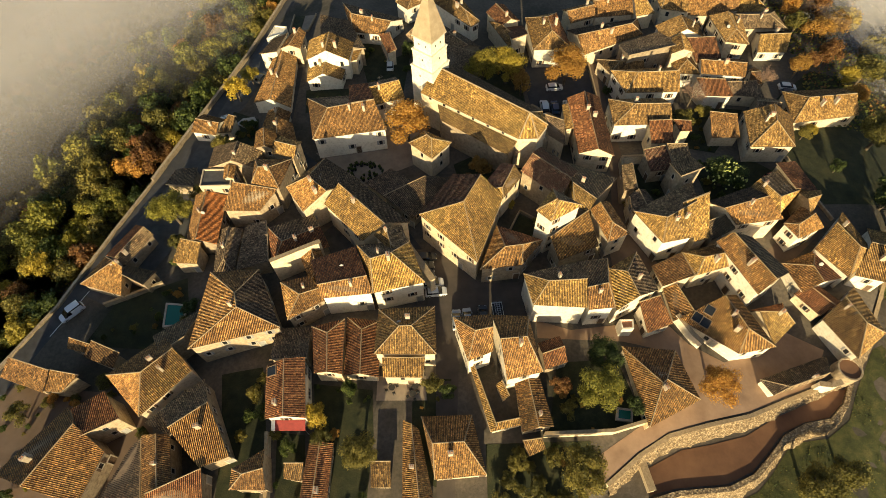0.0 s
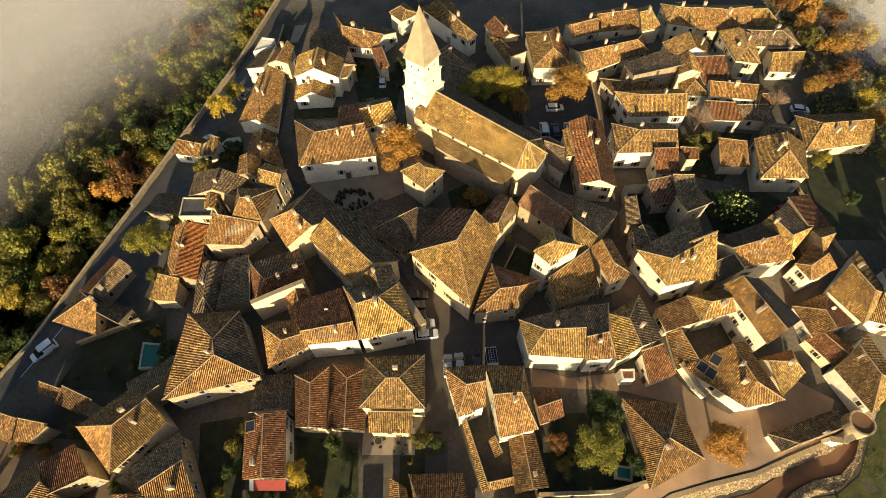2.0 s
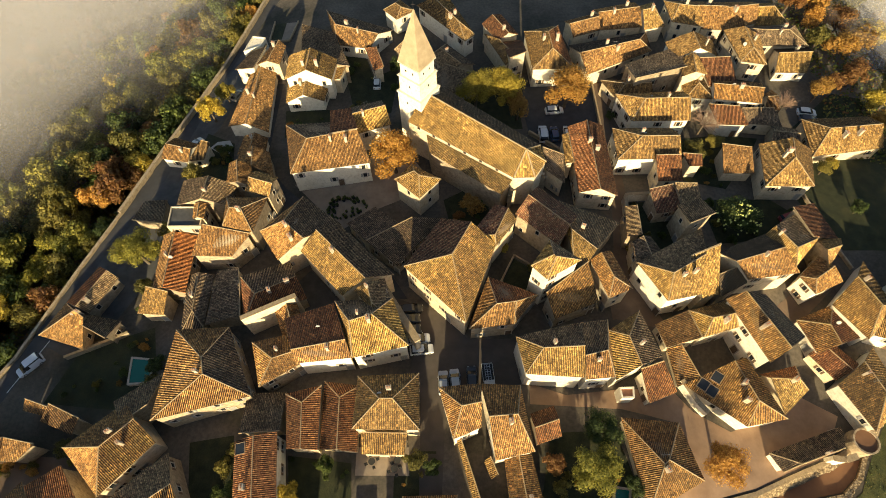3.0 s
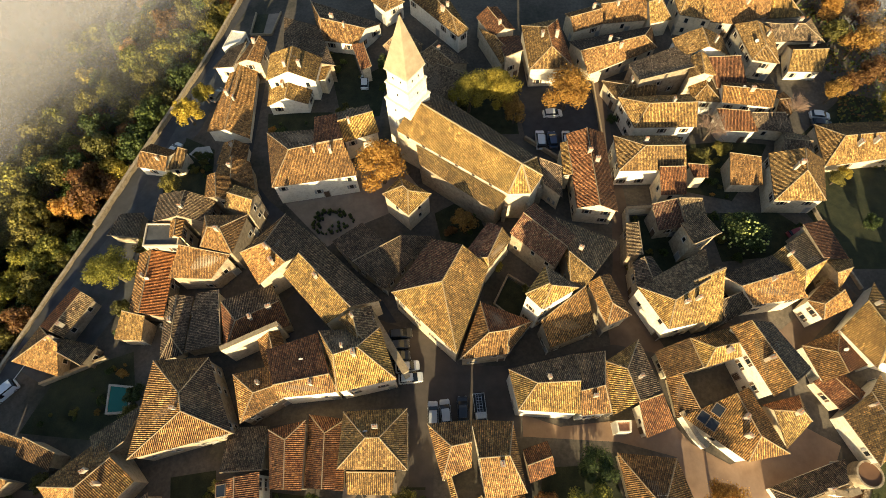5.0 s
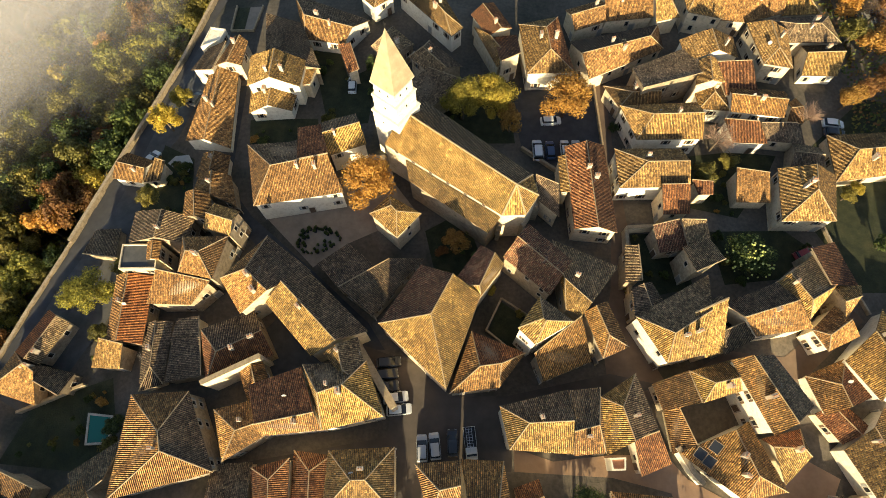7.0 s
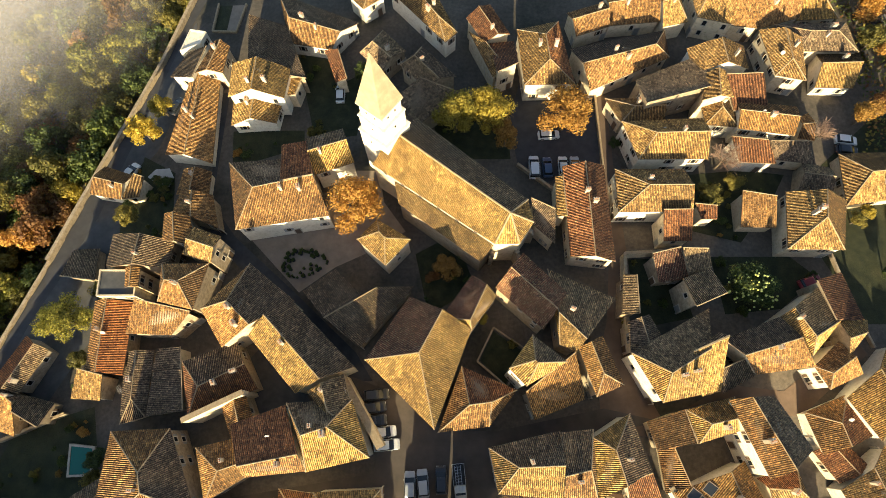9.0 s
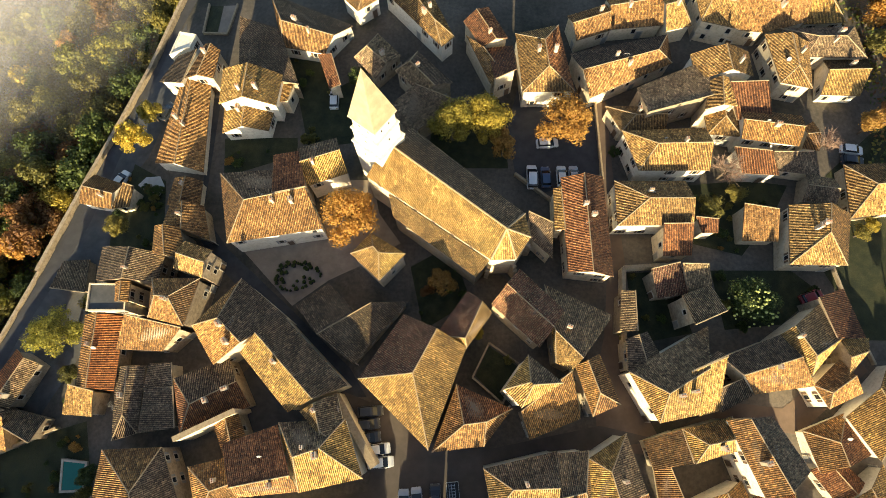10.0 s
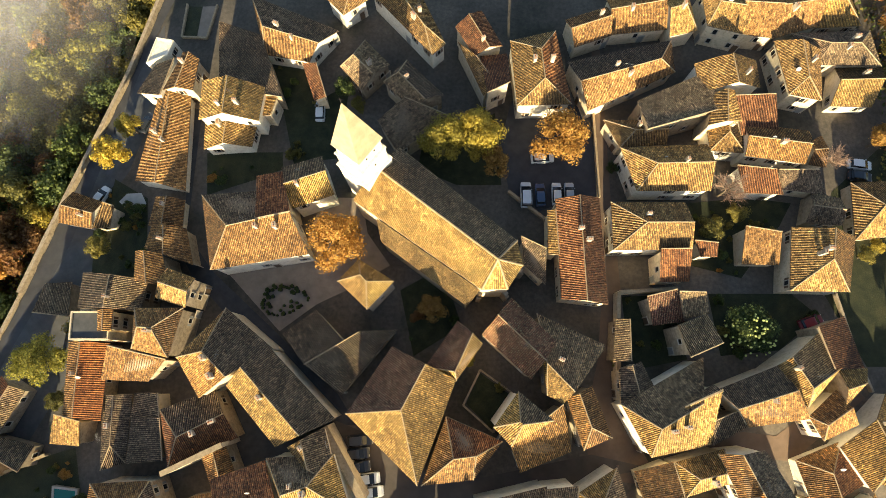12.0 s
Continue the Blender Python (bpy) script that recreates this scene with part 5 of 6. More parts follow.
for k in range(95):
    a, r = bloom.uniform(0, math.tau), 4.2 * bloom.random() ** 0.5
    h = 3.4 + 2.3 * (1 - (r / 4.4) ** 2) + bloom.uniform(-0.2, 0.5)
    bmesh.ops.create_icosphere(bm, subdivisions=1, radius=bloom.uniform(0.12, 0.24), matrix=pose(r * math.cos(a), r * math.sin(a), h, 20 * k, 33 * k))
part("blossom", bm, BLOSSOM, magnolia, "pale yellow blossom clusters")
tree(8.1, 75.0, 2.7, "orange")
tree(5.6, 73.6, 1.4, "rust")
tree(-8.2, 114.6, 2.2, "green")
tree(-6.0, 112.0, 1.7, "olive")
tree(-29.6, 97.2, 1.3, "green")
tree(85.6, 104.6, 3.2, "orange")
tree(26.9, 32.0, 3.4, "green", big=True)
tree(25.4, 26.6, 4.0, "lime", big=True)
tree(21.6, 14.6, 4.2, "olive", big=True)
tree(45.6, 27.4, 3.6, "orange", big=True)
tree(60.5, 12.6, 4.2, "olive", big=True)
tree(67.5, 15.4, 3.2, "olive")
tree(-15.6, 27.2, 1.6, "green", tall=2.0)
tree(-20.7, 22.6, 2.6, "yellow")
tree(-19.0, 19.4, 2.0, "olive")
tree(-12.8, 17.2, 3.2, "olive", big=True)
tree(-1.7, 28.0, 2.0, "olive")
tree(1.0, 27.2, 1.6, "green")
tree(19.6, 27.6, 1.9, "rust")
tree(20.8, 24.0, 1.7, "olive")
tree(31.6, 24.4, 1.8, "green")
tree(95.5, 82.4, 4.6, "olive", big=True)
tree(-59.5, 30.0, 1.8, "olive")
tree(-72.5, 24.5, 2.2, "olive")
tree(-31.5, 27.0, 1.7, "olive")
tree(-29.8, 24.0, 1.6, "green")
tree(-30.5, 29.6, 1.3, "olive")
tree(-24.6, 18.2, 1.6, "green")
tree(37.9, 66.5, 1.0, "olive")
tree(14.2, 66.4, 1.1, "yellow")
tree(-46.2, 77.6, 1.6, "olive")
tree(-50.0, 72.4, 1.8, "olive")
tree(80.5, 84.2, 1.8, "olive")
tree(83.0, 86.0, 1.6, "yellow")
tree(39.6, 100.0, 1.2, "green")
for k in range(26):
    x, y = ((-50 + 7 * tree_rng.random(), 82 + 12 * tree_rng.random()) if k % 3 == 0 else (56 + 12 * tree_rng.random(), 82 + 11 * tree_rng.random()) if k % 3 == 1 else (8 + 14 * tree_rng.random(), 10 + 8 * tree_rng.random()))
    if not any(inside(h[1], Vector((x, y))) for h in HOUSES):
        tree(x, y, 0.6 + 0.6 * tree_rng.random(), tree_rng.choice(("green", "olive", "olive")))


# from (90, 58) on: unseen trees, added to throw shade over the rough pasture
for x, y, r, leaf in ((95.5, 119, 4.0, "orange"), (97.2, 111.5, 3.6, "rust"), (103, 123.5, 4.4, "orange"), (92.4, 122.6, 3.2, "olive"), (100, 129.5, 4.2, "rust"), (104.2, 106, 4.2, "olive"),
                      (87.4, 106.4, 2.2, "orange"), (90.6, 108.4, 2.6, "rust"), (108, 128, 4.4, "yellow"), (109, 112, 3.6, "green"), (93, 129.5, 3.4, "orange"), (98.8, 104.2, 2.8, "yellow"),
                      (84, 74.5, 1.8, "green"), (91.5, 91.5, 2.0, "olive"), (98.5, 97.5, 2.8, "orange"), (90, 58, 5.2, "green"), (96, 62, 5.4, "olive"), (102, 60, 5.0, "green"), (93, 51, 5.0, "olive"), (108, 66, 5.2, "green"), (96, 69, 4.6, "green"), (103, 71, 4.6, "green"), (110, 74, 4.8, "olive"), (90, 65, 4.2, "green"), (88.5, 50.5, 3.6, "green"), (100, 53, 5.0, "green")):
    tree(x, y, r, leaf, group="trees at the village edge")


def in_ring(ring, x, y):
    hit = False
    for (x0, y0), (x1, y1) in zip(ring, ring[1:] + ring[:1]):
        if (y0 > y) != (y1 > y) and x < x0 + (y - y0) / (y1 - y0) * (x1 - x0):
            hit = not hit
    return hit


for ring in GARDENS[:-1]:
    x0, x1 = min(p[0] for p in ring), max(p[0] for p in ring)
    y0, y1 = min(p[1] for p in ring), max(p[1] for p in ring)
    for k in range(int((x1 - x0) * (y1 - y0) / 16)):
        x, y = tree_rng.uniform(x0, x1), tree_rng.uniform(y0, y1)
        if in_ring(ring, x, y) and not any(inside(h[1], Vector((x, y))) for h in HOUSES):
            tree(x, y, 0.4 + 0.9 * tree_rng.random() ** 2, tree_rng.choice(("green", "olive", "olive", "green", "orange")), group="garden shrubs")
# the first five stand out of view, added to cast shade on the garden
for x, y, r in ((10, 3, 1.8), (14, 4.2, 1.7), (18, 2.6, 1.9), (22.5, 4, 1.8), (26, 3.4, 1.7), (9, 10.5, 1.8), (12, 16, 1.9), (14, 11.5, 2.2), (17.5, 16.5, 1.8), (18.4, 10.2, 2.0), (10.5, 13.2, 1.8)):
    tree(x, y, r, "olive", group="garden trees")
BARE = plain_material("pinkish_bare_twigs", (0.20, 0.12, 0.085), (0.32, 0.21, 0.15), 3)


def bare_tree(x, y, r):
    """A leafless tree: limbs that fork into fine twigs."""
    thing = tagged(new("tree"), "leafless pinkish-brown tree with fine bare twigs", "tree")
    thing.location = (x, y, ground_z(x, y))
    rng = random.Random(int(x * 7 + y))
    trunk, twigs = bmesh.new(), bmesh.new()
    tube_into(trunk, (0, 0, 0), (0.1, 0, r * 0.7), 0.2, 0.14, 7)
    for k in range(9):
        az, el = k * math.tau / 9 + rng.random() * 0.5, rng.uniform(0.5, 1.3)
        d = Vector((math.cos(az) * math.cos(el), math.sin(az) * math.cos(el), math.sin(el)))
        tip = Vector((0.1, 0, r * 0.68)) + d * r * rng.uniform(0.5, 0.7)
        tube_into(trunk, (0.1, 0, r * 0.68), tip, 0.09, 0.04, 5)
        for j in range(16):
            e = (d + Vector((rng.gauss(0, 0.6), rng.gauss(0, 0.6), rng.gauss(0.1, 0.45)))).normalized()
            at = Vector((0.1, 0, r * 0.68)).lerp(tip, rng.uniform(0.4, 1))
            end = at + e * r * rng.uniform(0.3, 0.55)
            tube_into(twigs, at, end, 0.035, 0.015, 3)
            for i in range(3):
                s = (e + Vector((rng.gauss(0, 0.6), rng.gauss(0, 0.6), rng.gauss(0.1, 0.5)))).normalized()
                mid = at.lerp(end, rng.uniform(0.4, 1))
                tube_into(twigs, mid, mid + s * r * rng.uniform(0.15, 0.3), 0.02, 0.01, 3)
    part("trunk", trunk, BARK, thing)
    part("crown", twigs, BARE, thing)


bare_tree(58.0, 95.2, 4.2)
bare_tree(76.5, 100.6, 3.4)


DEEP_WOODS = []


def woods():
    """Autumn woods on the slope below the rampart and at the far edge of the village."""
    rng = random.Random(21)
    spots = []
    tries = 0
    while len(spots) < 430 and tries < 16000:
        tries += 1
        if rng.random() < 0.8:
            y = rng.uniform(22, 175)
            x = along(WEST, y, 1) - 3.2 - 62 * rng.random() ** 1.25
        else:
            x, y = rng.uniform(88, 132), rng.uniform(86, 165)
            if x < 112 and y < 132:
                continue
        r = rng.uniform(2.5, 4.9)
        if all((x - a) ** 2 + (y - b) ** 2 > (0.45 * (r + c)) ** 2 for a, b, c in spots):
            spots.append((x, y, r))
    spots.sort(key=lambda p: along(WEST, p[1], 1) - p[0] if p[0] < 0 else p[0] - 60)
    for k, (x, y, r) in enumerate(spots):
        patch = noise.noise(Vector((x * 0.05, y * 0.05, 3.0)))
        pick = rng.random() + patch * 0.8
        leaf = "lime" if pick > 0.78 else "olive" if pick > 0.3 else "green" if pick > 0.12 else "yellow" if pick > 0.02 else "orange" if pick > -0.06 else "rust"
        if k < 185:
            tree(x, y, r, leaf, tall=rng.uniform(0.9, 1.3), group="woodland trees")
        else:
            DEEP_WOODS.append((x, y, r, leaf))


woods()


def far_woods():
    """The woods further down the slope, too many to count."""
    rng = random.Random(8)
    for leaf in LEAVES:
        src = FAR[leaf]
        base = np.array([v.co[:] for v in src.vertices])
        quads = np.array([p.vertices[:] for p in src.polygons])
        verts, faces, total = [], [], 0
        places = [p[:3] for p in DEEP_WOODS if p[3] == leaf]
        for k in range(60 if leaf in ("olive", "green", "orange") else 0):
            y = rng.uniform(10, 190)
            x = along(WEST, y, 1) - 55 - 80 * rng.random()
            if k % 4 == 0:
                x, y = rng.uniform(120, 200), rng.uniform(60, 190)
            places.append((x, y, rng.uniform(2.6, 4.8)))
        for x, y, r in places:
            turn = rng.random() * 6.28
            c, s = math.cos(turn), math.sin(turn)
            rot = np.array(((c, -s, 0), (s, c, 0), (0, 0, 1.2)))
            verts.append(base @ rot.T * r + (x, y, ground_z(x, y) + r * 1.1))
            faces.append(quads + total)
            total += len(base)
        if not places:
            continue
        me = bpy.data.meshes.new("far_woods")
        me.from_pydata(np.concatenate(verts).tolist(), [], np.concatenate(faces).tolist())
        me.materials.append(LEAVES[leaf])
        tagged(new("far_woods", me), f"distant {LEAF_WORD[leaf]} woods on the misty slope", "woods", "", "stuff")


far_woods()


VILLAGE_EDGE = [(82, 60), (81, 72), (78, 80), (84, 92), (90, 108), (88, 130), (86, 160)]


def undergrowth():
    """Low scrub that covers the slope between the trees."""
    rng = random.Random(77)
    for leaf, count in (("green", 26000), ("olive", 16000), ("rust", 7000)):
        verts, faces = [], []
        for k in range(count):
            y = rng.uniform(10, 170)
            x = along(WEST, y, 1) - 0.8 - 70 * rng.random() ** 1.2
            if k % 6 == 0:
                x, y = rng.uniform(78, 132), rng.uniform(88, 150)
                if along(VILLAGE_EDGE, y, 1) > x:
                    continue
            p = Vector((x, y, ground_z(x, y) + rng.uniform(0.05, 1.4) * (0.6 + noise.noise(Vector((x * 0.3, y * 0.3, 0))))))
            q = Vector((rng.gauss(0, 0.5), rng.gauss(-0.2, 0.5), 1)).to_track_quat("Z", "Y")
            s = rng.uniform(0.18, 0.42)
            i = len(verts)
            verts += [tuple(p + q @ Vector(v) * s) for v in ((-1, -0.5, 0), (0.2, -0.8, 0.15), (1, 0.3, 0), (-0.2, 0.8, 0.15))]
            faces.append((i, i + 1, i + 2, i + 3))
        me = bpy.data.meshes.new("undergrowth")
        me.from_pydata(verts, [], faces)
        me.materials.append(LEAVES[leaf])
        tagged(new("undergrowth", me), f"low {LEAF_WORD[leaf]} scrub on the wooded slope", "scrub", "", "stuff")


undergrowth()


def tussocks():
    """Rough grass on the pasture below the terrace."""
    rng = random.Random(12)
    for leaf, count in (("olive", 4000), ("green", 12000)):
        verts, faces = [], []
        for k in range(count):
            x, y = rng.uniform(36, 105), rng.uniform(-12, 44)
            if y > along(BRINK, x, 0) - 3 or noise.noise(Vector((x * 0.12, y * 0.12, len(leaf)))) < -0.05:
                continue
            g = ground_z(x, y) + 0.03
            turn, s, h = rng.random() * 6.28, rng.uniform(0.05, 0.13), rng.uniform(0.1, 0.32)
            dx, dy = math.cos(turn) * s, math.sin(turn) * s
            i = len(verts)
            verts += [(x - dx, y - dy, g), (x + dx, y + dy, g), (x + dx * 0.4 + dy, y + dy * 0.4 - dx, g + h)]
            faces.append((i, i + 1, i + 2))
        me = bpy.data.meshes.new("tussocks")
        me.from_pydata(verts, [], faces)
        me.materials.append(LEAVES[leaf])
        tagged(new("tussocks", me), f"rough {LEAF_WORD[leaf]} grass tussocks on the pasture", "grass", "", "stuff")


tussocks()


# ---------------------------------------------------------------- mist
def mist(name, ax, ay, lo, hi, x0, x1, label):
    """A bank of morning mist in the valley: thin layers that thicken away from the village."""
    s = Shade(name + "_vapour", 1.0)
    split = s.node("ShaderNodeSeparateXYZ")
    s.put(split.inputs[0], s.node("ShaderNodeTexCoord").outputs["Object"])
    far = s.maths("ADD", s.maths("MULTIPLY", split.outputs["X"], ax), s.maths("MULTIPLY", split.outputs["Y"], ay))
    far = s.maths("ADD", far, s.maths("MULTIPLY", s.maths("SUBTRACT", s.noise(0.03, 5, 0.6), 0.5), 45.0))
    fac = s.node("ShaderNodeMapRange", Value=far)
    fac.interpolation_type = "SMOOTHSTEP"
    for key, value in (("From Min", lo), ("From Max", hi), ("To Min", 0.0), ("To Max", 0.42)):
        fac.inputs[key].default_value = value
    body = s.node("ShaderNodeBsdfDiffuse", Color=(0.52, 0.5, 0.5, 1))
    lean = s.node("ShaderNodeCombineXYZ", X=0.0, Y=-0.35, Z=0.94)
    s.put(body.inputs["Normal"], lean.outputs[0])
    clear = s.node("ShaderNodeBsdfTransparent")
    both = s.node("ShaderNodeMixShader", Fac=fac.outputs[0])
    s.put(both.inputs[1], clear.outputs[0]), s.put(both.inputs[2], body.outputs[0])
    s.put(s.tree.nodes["Material Output"].inputs["Surface"], both.outputs[0])
    bm = bmesh.new()
    for k in range(6):
        z = -14 + 3.6 * k
        n = 10
        grid = [[bm.verts.new((x0 + (x1 - x0) * i / n, -10 + 330 * j / n, z + 1.2 * noise.noise(Vector((i, j, k * 3.0))))) for i in range(n + 1)] for j in range(n + 1)]
        for j in range(n):
            for i in range(n):
                bm.faces.new((grid[j][i], grid[j][i + 1], grid[j + 1][i + 1], grid[j + 1][i])).smooth = True
    tagged(part(name, bm, s.mat, None, label), "", "mist", "", "stuff")


mist("valley_mist", -0.8, 0.6, 110, 212, -420, -52, "bank of pale morning mist over the wooded slope")
mist("far_mist", 0.8, 0.6, 142, 184, 84, 420, "bank of pale morning mist beyond the far trees")


# ---------------------------------------------------------------- cars
RUBBER = plain_material("tyre_rubber", (0.015, 0.015, 0.015), (0.03, 0.03, 0.03), 5)
CHROME = plain_material("wheel_alloy", (0.4, 0.4, 0.42), (0.55, 0.55, 0.56), 5, 0.35, 0.9, 0.05)
CARGLASS = Shade("car_glass", 0.08).done((0.015, 0.018, 0.022))
LAMP = Shade("lamp_glass", 0.15).done((0.6, 0.6, 0.58))


def paint(name, c):
    s = Shade(name + "_paint", 0.28)
    return s.done(s.ramp(s.noise(1.2, 4), (0.3, tuple(v * 0.9 for v in c)), (0.7, c)))


def loft_into(bm, sections):
    """Skin through rectangles (x, half width, z low, z high), front to back, with narrowed tops."""
    rings = []
    for x, w, z0, z1, k in sections:
        rings.append([bm.verts.new(p) for p in ((x, -w, z0), (x, w, z0), (x, w, z0 + (z1 - z0) * 0.7), (x, w * k, z1), (x, -w * k, z1), (x, -w, z0 + (z1 - z0) * 0.7))])
    for a, b in zip(rings, rings[1:]):
        for i in range(6):
            bm.faces.new((a[i], a[(i + 1) % 6], b[(i + 1) % 6], b[i]))
    bm.faces.new(rings[0][::-1])
    bm.faces.new(rings[-1])
    bmesh.ops.recalc_face_normals(bm, faces=bm.faces[:])


def car(kind, colour, label):
    thing = tagged(new("car" if kind != "van" else "van"), label, "car" if kind != "van" else "van", "parked vehicles")
    van = kind == "van"
    l, w, roof = (2.35, 0.95, 2.0) if van else (2.05, 0.86, 1.46)
    bm = bmesh.new()
    loft_into(bm, [(-l, w * 0.86, 0.35, 0.75, 0.9), (-l + 0.15, w * 0.97, 0.25, 0.92, 0.92), (-0.6, w, 0.22, 0.98, 0.93), (0.9, w, 0.22, 0.95, 0.93), (l - 0.35, w * 0.97, 0.25, 0.82, 0.92), (l, w * 0.82, 0.35, 0.62, 0.9)])
    body = part("body", bm, colour, thing)
    bm = bmesh.new()
    back = -l + (0.12 if van else 0.3)
    loft_into(bm, [(back, w * 0.9, 0.9, roof - 0.35, 0.9), (back + 0.4, w * 0.9, 0.9, roof - 0.06, 0.82), (0.1, w * 0.91, 0.9, roof - 0.05, 0.82), (0.55, w * 0.9, 0.9, roof - 0.22, 0.82), (1.15 if not van else 1.45, w * 0.88, 0.88, 0.98, 0.9)])
    part("cabin_glass", bm, CARGLASS, thing, "dark car windows")
    bm = bmesh.new()
    loft_into(bm, [(back + 0.22, w * 0.72, roof - 0.09, roof - 0.02, 0.9), (back + 0.7, w * 0.77, roof - 0.07, roof, 0.9), (0.1, w * 0.77, roof - 0.07, roof, 0.9), (0.45, w * 0.72, roof - 0.18, roof - 0.1, 0.9)])
    part("roof_panel", bm, colour, thing)
    if van:
        for s in (-1, 1):
            bm = bmesh.new()
            box_into(bm, back + 0.15, s * w * 0.935 - 0.02, 0.95, 0.0, s * w * 0.935 + 0.02, roof - 0.25)
            part("side_panel", bm, colour, thing)
    for x in (-l * 0.62, l * 0.64):
        for s in (-1, 1):
            bm = bmesh.new()
            tube_into(bm, (x, s * (w - 0.2), 0.31), (x, s * (w + 0.02), 0.31), 0.31, 0.31, 14)
            wheel = part("wheel", bm, RUBBER, thing, "black tyre")
            bm = bmesh.new()
            tube_into(bm, (x, s * (w + 0.015), 0.31), (x, s * (w + 0.03), 0.31), 0.19, 0.17, 10)
            part("rim", bm, CHROME, wheel, "alloy rim")
    for s in (-1, 1):
        bm = bmesh.new()
        box_into(bm, l - 0.12, s * w * 0.62 - 0.16, 0.52, l + 0.0, s * w * 0.62 + 0.16, 0.66)
        part("headlight", bm, LAMP, body)
        bm = bmesh.new()
        box_into(bm, -l - 0.01, s * w * 0.66 - 0.12, 0.6, -l + 0.1, s * w * 0.66 + 0.12, 0.78)
        part("tail_light", bm, POT, body)
        bm = bmesh.new()
        box_into(bm, 0.75, s * (w + 0.02) - 0.07, 0.95, 0.9, s * (w + 0.02) + 0.07, 1.08)
        part("door_mirror", bm, colour, body)
    return thing


def park(model, places):
    for k, (x, y, turn) in enumerate(places):
        m = pose(x, y, ground_z(x, y) + 0.06, 0, 0, turn)
        if k == 0:
            model.matrix_basis = m
        else:
            copy_thing(model, m)


park(car("hatch", paint("white", (0.72, 0.72, 0.70)), "white hatchback parked on the street"),
     [(-1.8, 48.1, 8), (-1.2, 46.2, 6), (29.6, 95.2, 90), (27.3, 101.9, 4), (83.2, 100.9, -8), (-13.1, 111.0, 92), (-53.4, 95.4, 62)])
park(car("hatch", paint("silver", (0.42, 0.43, 0.45)), "silver hatchback parked on the street"), [(4.6, 40.7, 96), (31.8, 95.2, 90), (2.6, 40.4, 92)])
park(car("hatch", paint("dark", (0.035, 0.04, 0.05)), "dark hatchback parked in the shade"), [(-3.6, 51.8, 8), (-3.4, 49.8, 8), (-3.2, 53.8, 6), (7.4, 41.2, 92), (-46.2, 109.6, 68), (82.9, 98.7, -8)])
park(car("hatch", paint("blue", (0.05, 0.09, 0.17)), "blue hatchback in the car park"), [(26.7, 95.0, 92)])
park(car("hatch", paint("red", (0.22, 0.02, 0.025)), "dark red hatchback in a shaded yard"), [(70.6, 73.2, 20)])
park(car("van", paint("pale_blue", (0.52, 0.58, 0.66)), "pale blue delivery van on the road"), [(-71.9, 44.6, 228)])
park(car("van", paint("pale_grey", (0.66, 0.67, 0.68)), "white van in the car park"), [(24.2, 95.0, 90)])


def pickup(x, y, turn):
    """A small flat-bed lorry with ladders on its rack."""
    thing = tagged(new("pickup"), "pale pickup with ladders on its rack", "pickup", "parked vehicles")
    thing.matrix_basis = pose(x, y, ground_z(x, y) + 0.06, 0, 0, turn)
    white = paint("lorry", (0.6, 0.6, 0.58))
    bm = bmesh.new()
    loft_into(bm, [(0.7, 0.9, 0.4, 1.9, 0.9), (1.6, 0.9, 0.4, 1.85, 0.88), (2.1, 0.9, 0.4, 1.1, 0.9), (2.5, 0.85, 0.45, 0.95, 0.9)])
    part("cab", bm, white, thing)
    bm = bmesh.new()
    box_into(bm, 1.62, -0.75, 1.15, 2.0, 0.75, 1.7)
    part("windscreen", bm, CARGLASS, thing)
    bm = bmesh.new()
    box_into(bm, -2.4, -0.95, 0.75, 0.65, 0.95, 0.85)
    part("bed", bm, RUBBER, thing)
    for y0, y1, x0, x1 in ((-0.95, -0.9, -2.4, 0.65), (0.9, 0.95, -2.4, 0.65), (-0.9, 0.9, -2.4, -2.35)):
        bm = bmesh.new()
        box_into(bm, x0, y0, 0.852, x1, y1, 1.25)
        part("side_board", bm, white, thing)
    for yy in (-0.55, -0.15, 0.35):
        bm = bmesh.new()
        box_into(bm, -2.2, yy - 0.03, 1.95, 1.4, yy + 0.03, 2.03)
        part("rack_rail", bm, CHROME, thing)
    for k in range(8):
        bm = bmesh.new()
        box_into(bm, -2.0 + 0.42 * k, -0.55, 1.9, -1.95 + 0.42 * k, 0.35, 1.948)
        part("rung", bm, CHROME, thing)
    for xx in (-1.5, 1.6):
        for s in (-1, 1):
            bm = bmesh.new()
            tube_into(bm, (xx, s * 0.72, 0.36), (xx, s * 0.93, 0.36), 0.36, 0.36, 14)
            part("wheel", bm, RUBBER, thing)


pickup(10.2, 41.2, -84)


# ---------------------------------------------------------------- small things
def pool(ring):
    thing = tagged(new("swimming_pool"), "small turquoise garden pool with a stone rim", "swimming pool")
    z = max(ground_z(*p) for p in ring)
    water = Shade("pool_water", 0.08).done((0.008, 0.13, 0.098))
    bm = bmesh.new()
    inner = edge_offset([Vector(p) for p in ring], 0.35)
    prism_into(bm, inner, z - 1.6, z + 0.32)
    part("water", bm, water, thing, "clear turquoise water")
    for i in range(4):
        j = (i + 1) % 4
        bm = bmesh.new()
        prism_into(bm, [Vector(ring[i]), Vector(ring[j]), inner[j], inner[i]], z - 1.8, z + 0.42)
        part("rim", bm, BRICK, thing)


pool([(-52.7, 40.8), (-48.7, 41.0), (-49.1, 45.5), (-53.4, 45.9)])
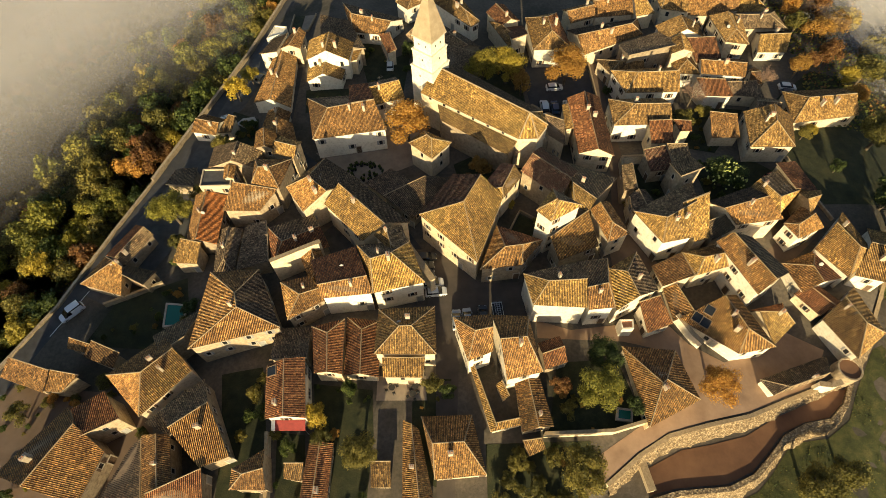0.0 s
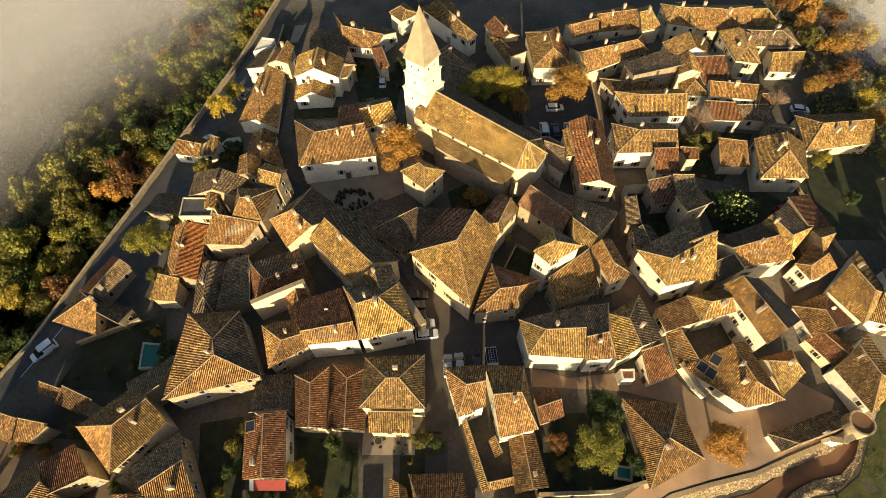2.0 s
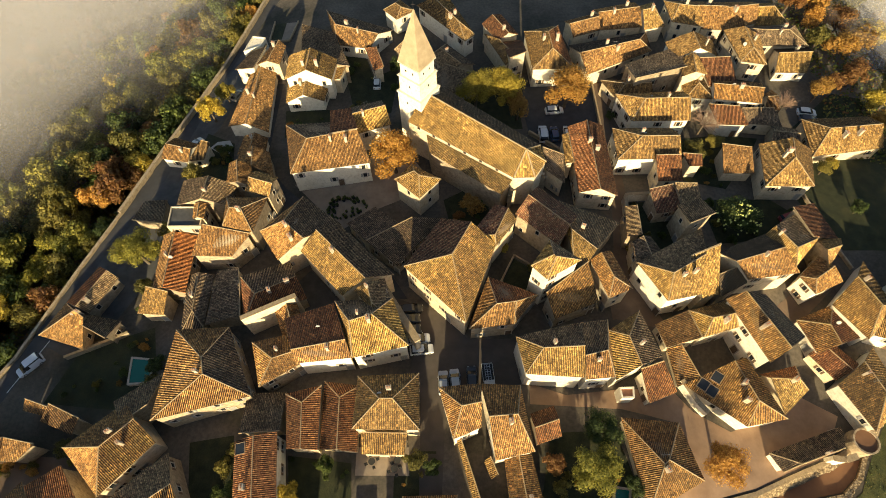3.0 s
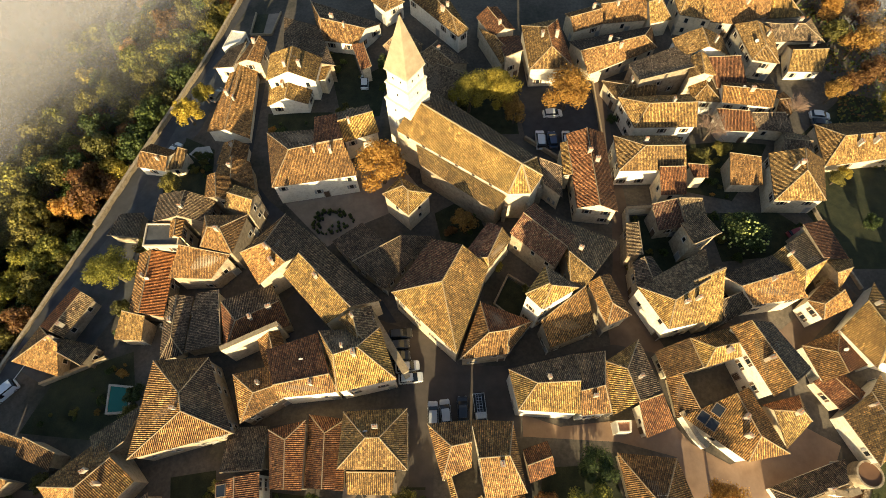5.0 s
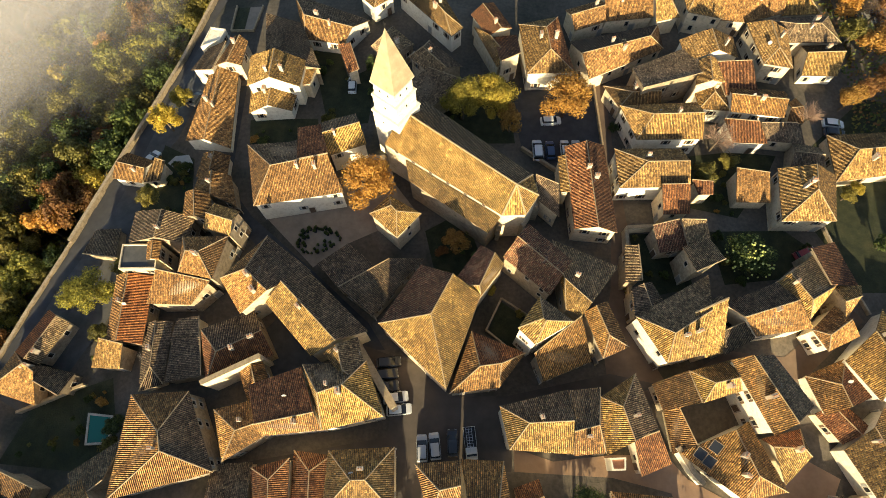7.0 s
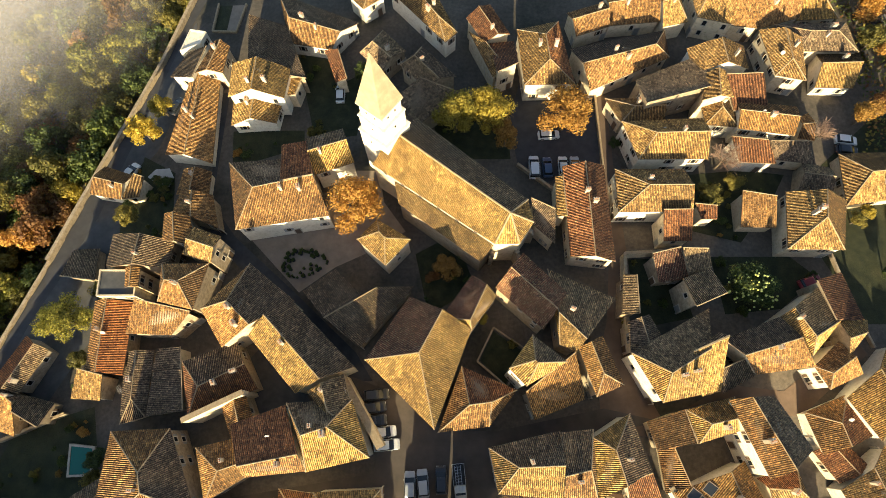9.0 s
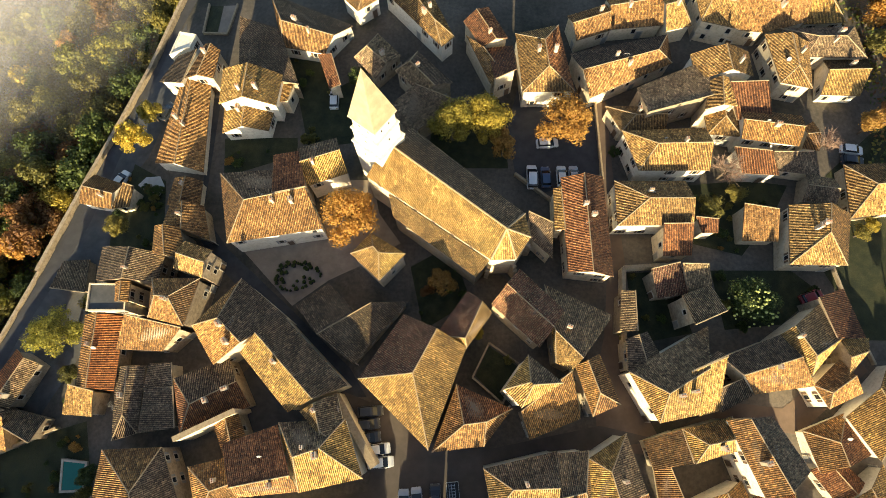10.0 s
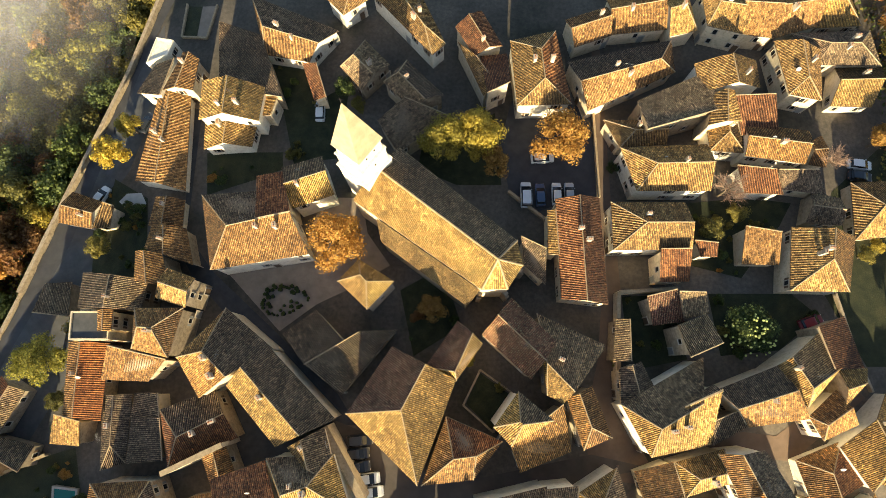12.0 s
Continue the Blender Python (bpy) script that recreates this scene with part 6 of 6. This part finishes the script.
rim = [Vector((30 + 1.9 * math.cos(k * math.tau / 4 + 0.6), 23.4 + 1.5 * math.sin(k * math.tau / 4 + 0.6))) for k in range(4)]
pool(rim)

slab = [(-50.0, 94.4), (-46.8, 92.0), (-44.9, 91.9), (-44.3, 93.8), (-45.6, 95.9), (-48.6, 95.9)]
sheet("terrace_slab", slab, 0.12, CONCRETE, "pale irregular paved terrace in a garden", "terrace", 1.5)
sheet("patio", [(-11.2, 30.2), (-11.2, 26.0), (-2.7, 26.0), (-2.9, 30.2)], 0.06, SQUARE, "pale paved patio behind a house", "terrace")


def cafe_table(x, y):
    thing = tagged(new("cafe_table"), "small dark round garden table on a patio", "table", "patio furniture")
    thing.location = (x, y, ground_z(x, y) + 0.06)
    bm = bmesh.new()
    tube_into(bm, (0, 0, 0.7), (0, 0, 0.74), 0.55, 0.55, 14)
    part("tabletop", bm, RUBBER, thing)
    bm = bmesh.new()
    tube_into(bm, (0, 0, 0), (0, 0, 0.7), 0.05, 0.05, 8)
    part("leg", bm, CHROME, thing)
    for k in range(4):
        c = tagged(new("garden_chair"), "dark garden chair beside a patio table", "chair", "patio furniture")
        a = k * math.tau / 4 + 0.4
        c.matrix_basis = pose(x + 0.95 * math.cos(a), y + 0.95 * math.sin(a), ground_z(x, y) + 0.06, 0, 0, math.degrees(a))
        bm = bmesh.new()
        box_into(bm, -0.23, -0.23, 0.42, 0.23, 0.23, 0.47)
        part("seat", bm, RUBBER, c)
        bm = bmesh.new()
        box_into(bm, 0.19, -0.23, 0.472, 0.24, 0.23, 0.92)
        part("backrest", bm, RUBBER, c)
        for sx in (-0.2, 0.2):
            for sy in (-0.2, 0.2):
                bm = bmesh.new()
                tube_into(bm, (sx, sy, 0), (sx, sy, 0.42), 0.025, 0.025, 5)
                part("leg", bm, RUBBER, c)


cafe_table(-4.6, 28.2)
cafe_table(-5.0, 26.9)
cafe_table(-8.6, 28.0)


def bollard(x, y, k):
    thing = tagged(new("bollard"), "dark round planter beside the paved square", "planter", "planters on the square")
    thing.location = (x, y, 0.04)
    bm = bmesh.new()
    tube_into(bm, (0, 0, 0), (0, 0, 0.5 * k), 0.26 * k, 0.34 * k, 10)
    part("pot", bm, RUBBER, thing)
    ob = new("plant", CROWNS["green"][0])
    ob.parent = thing
    ob.matrix_basis = pose(0, 0, 0.62 * k) @ Matrix.Diagonal((0.42 * k, 0.42 * k, 0.35 * k, 1))


pot_rng = random.Random(3)
for k in range(46):
    a = k / 46 * math.tau
    far = 1.0 if k % 3 else pot_rng.uniform(0.2, 0.95)
    x, y = far * math.cos(a) * (4.1 + 0.5 * math.sin(3 * a + 1)), far * (2.7 * math.sin(a) + 0.7 * math.cos(a) ** 2)
    bollard(-17.4 + x * 0.85 + y * 0.35 + pot_rng.uniform(-0.25, 0.25), 75.9 + y * 0.9 - x * 0.12 + pot_rng.uniform(-0.25, 0.25), pot_rng.uniform(0.55, 1.1))


AERIAL = plain_material("dull_aerial_metal", (0.18, 0.17, 0.16), (0.28, 0.27, 0.26), 5, 0.5, 0.8, 0.05)


def aerial(x, y, z, turn):
    thing = tagged(new("television_aerial"), "thin metal television aerial on a roof", "aerial", "roof aerials")
    thing.matrix_basis = pose(x, y, z, 0, 0, turn)
    bm = bmesh.new()
    tube_into(bm, (0, 0, -0.6), (0, 0, 2.0), 0.025, 0.02, 6)
    part("mast", bm, AERIAL, thing)
    bm = bmesh.new()
    tube_into(bm, (-0.7, 0, 1.9), (0.7, 0, 1.9), 0.018, 0.018, 5)
    boom = part("boom", bm, AERIAL, thing)
    for k in range(6):
        bm = bmesh.new()
        tube_into(bm, (-0.6 + 0.24 * k, -0.35, 1.9), (-0.6 + 0.24 * k, 0.35, 1.9), 0.011, 0.011, 4)
        part("rod", bm, AERIAL, boom)


def dish(x, y, z, turn):
    thing = tagged(new("satellite_dish"), "pale round satellite dish on a roof", "satellite dish", "satellite dishes")
    thing.matrix_basis = pose(x, y, z, 0, 0, turn)
    bm = bmesh.new()
    tube_into(bm, (0, 0, -0.6), (0, 0, 0.45), 0.04, 0.04, 6)
    part("mast", bm, CHROME, thing)
    bm = bmesh.new()
    tube_into(bm, (0, 0, 0.5), (0, -0.1, 0.56), 0.42, 0.3, 14)
    part("reflector", bm, CONCRETE, thing)


roof_rng = random.Random(31)
for thing, ring, base, eave, wall, kind in HOUSES:
    area = abs((ring[1] - ring[0]).cross(ring[3] - ring[0]))
    mid = sum(ring, Vector((0, 0))) / 4
    if kind == "gable" and area > 45:
        if roof_rng.random() < 0.45:
            aerial(mid.x + roof_rng.uniform(-1.2, 1.2), mid.y + roof_rng.uniform(-1.2, 1.2), eave + 0.9, roof_rng.uniform(0, 180))
        elif roof_rng.random() < 0.35:
            dish(mid.x + roof_rng.uniform(-1.5, 1.5), mid.y + roof_rng.uniform(-1.5, 1.5), eave + 0.9, roof_rng.uniform(-30, 30))


def awning():
    """A striped canvas awning on two poles below a gable."""
    thing = tagged(new("awning"), "dark red canvas awning with a pale edge under a gable", "awning")
    white = plain_material("white_canvas", (0.7, 0.66, 0.6), (0.8, 0.77, 0.7), 3)
    red = plain_material("red_canvas", (0.16, 0.016, 0.014), (0.23, 0.024, 0.02), 3)
    for k in range(9):
        x0, x1 = -27.0 + 0.6 * k, -27.0 + 0.6 * (k + 1)
        bm = bmesh.new()
        vs = [bm.verts.new(p) for p in ((x0, 20.4, 3.35), (x1, 20.4, 3.35), (x1, 21.75, 4.2), (x0, 21.75, 4.2))]
        bm.faces.new(vs)
        bm.faces.new([bm.verts.new(p) for p in ((x0, 20.4, 3.1), (x1, 20.4, 3.1), (x1, 20.4, 3.35), (x0, 20.4, 3.35))])
        part("canvas_strip", bm, white if k == 0 else red, thing)
    for x in (-26.9, -21.7):
        bm = bmesh.new()
        tube_into(bm, (x, 20.45, ground_z(x, 20.45) - 0.1), (x, 20.45, 3.34), 0.05, 0.05, 8)
        part("pole", bm, CHROME, thing)


awning()
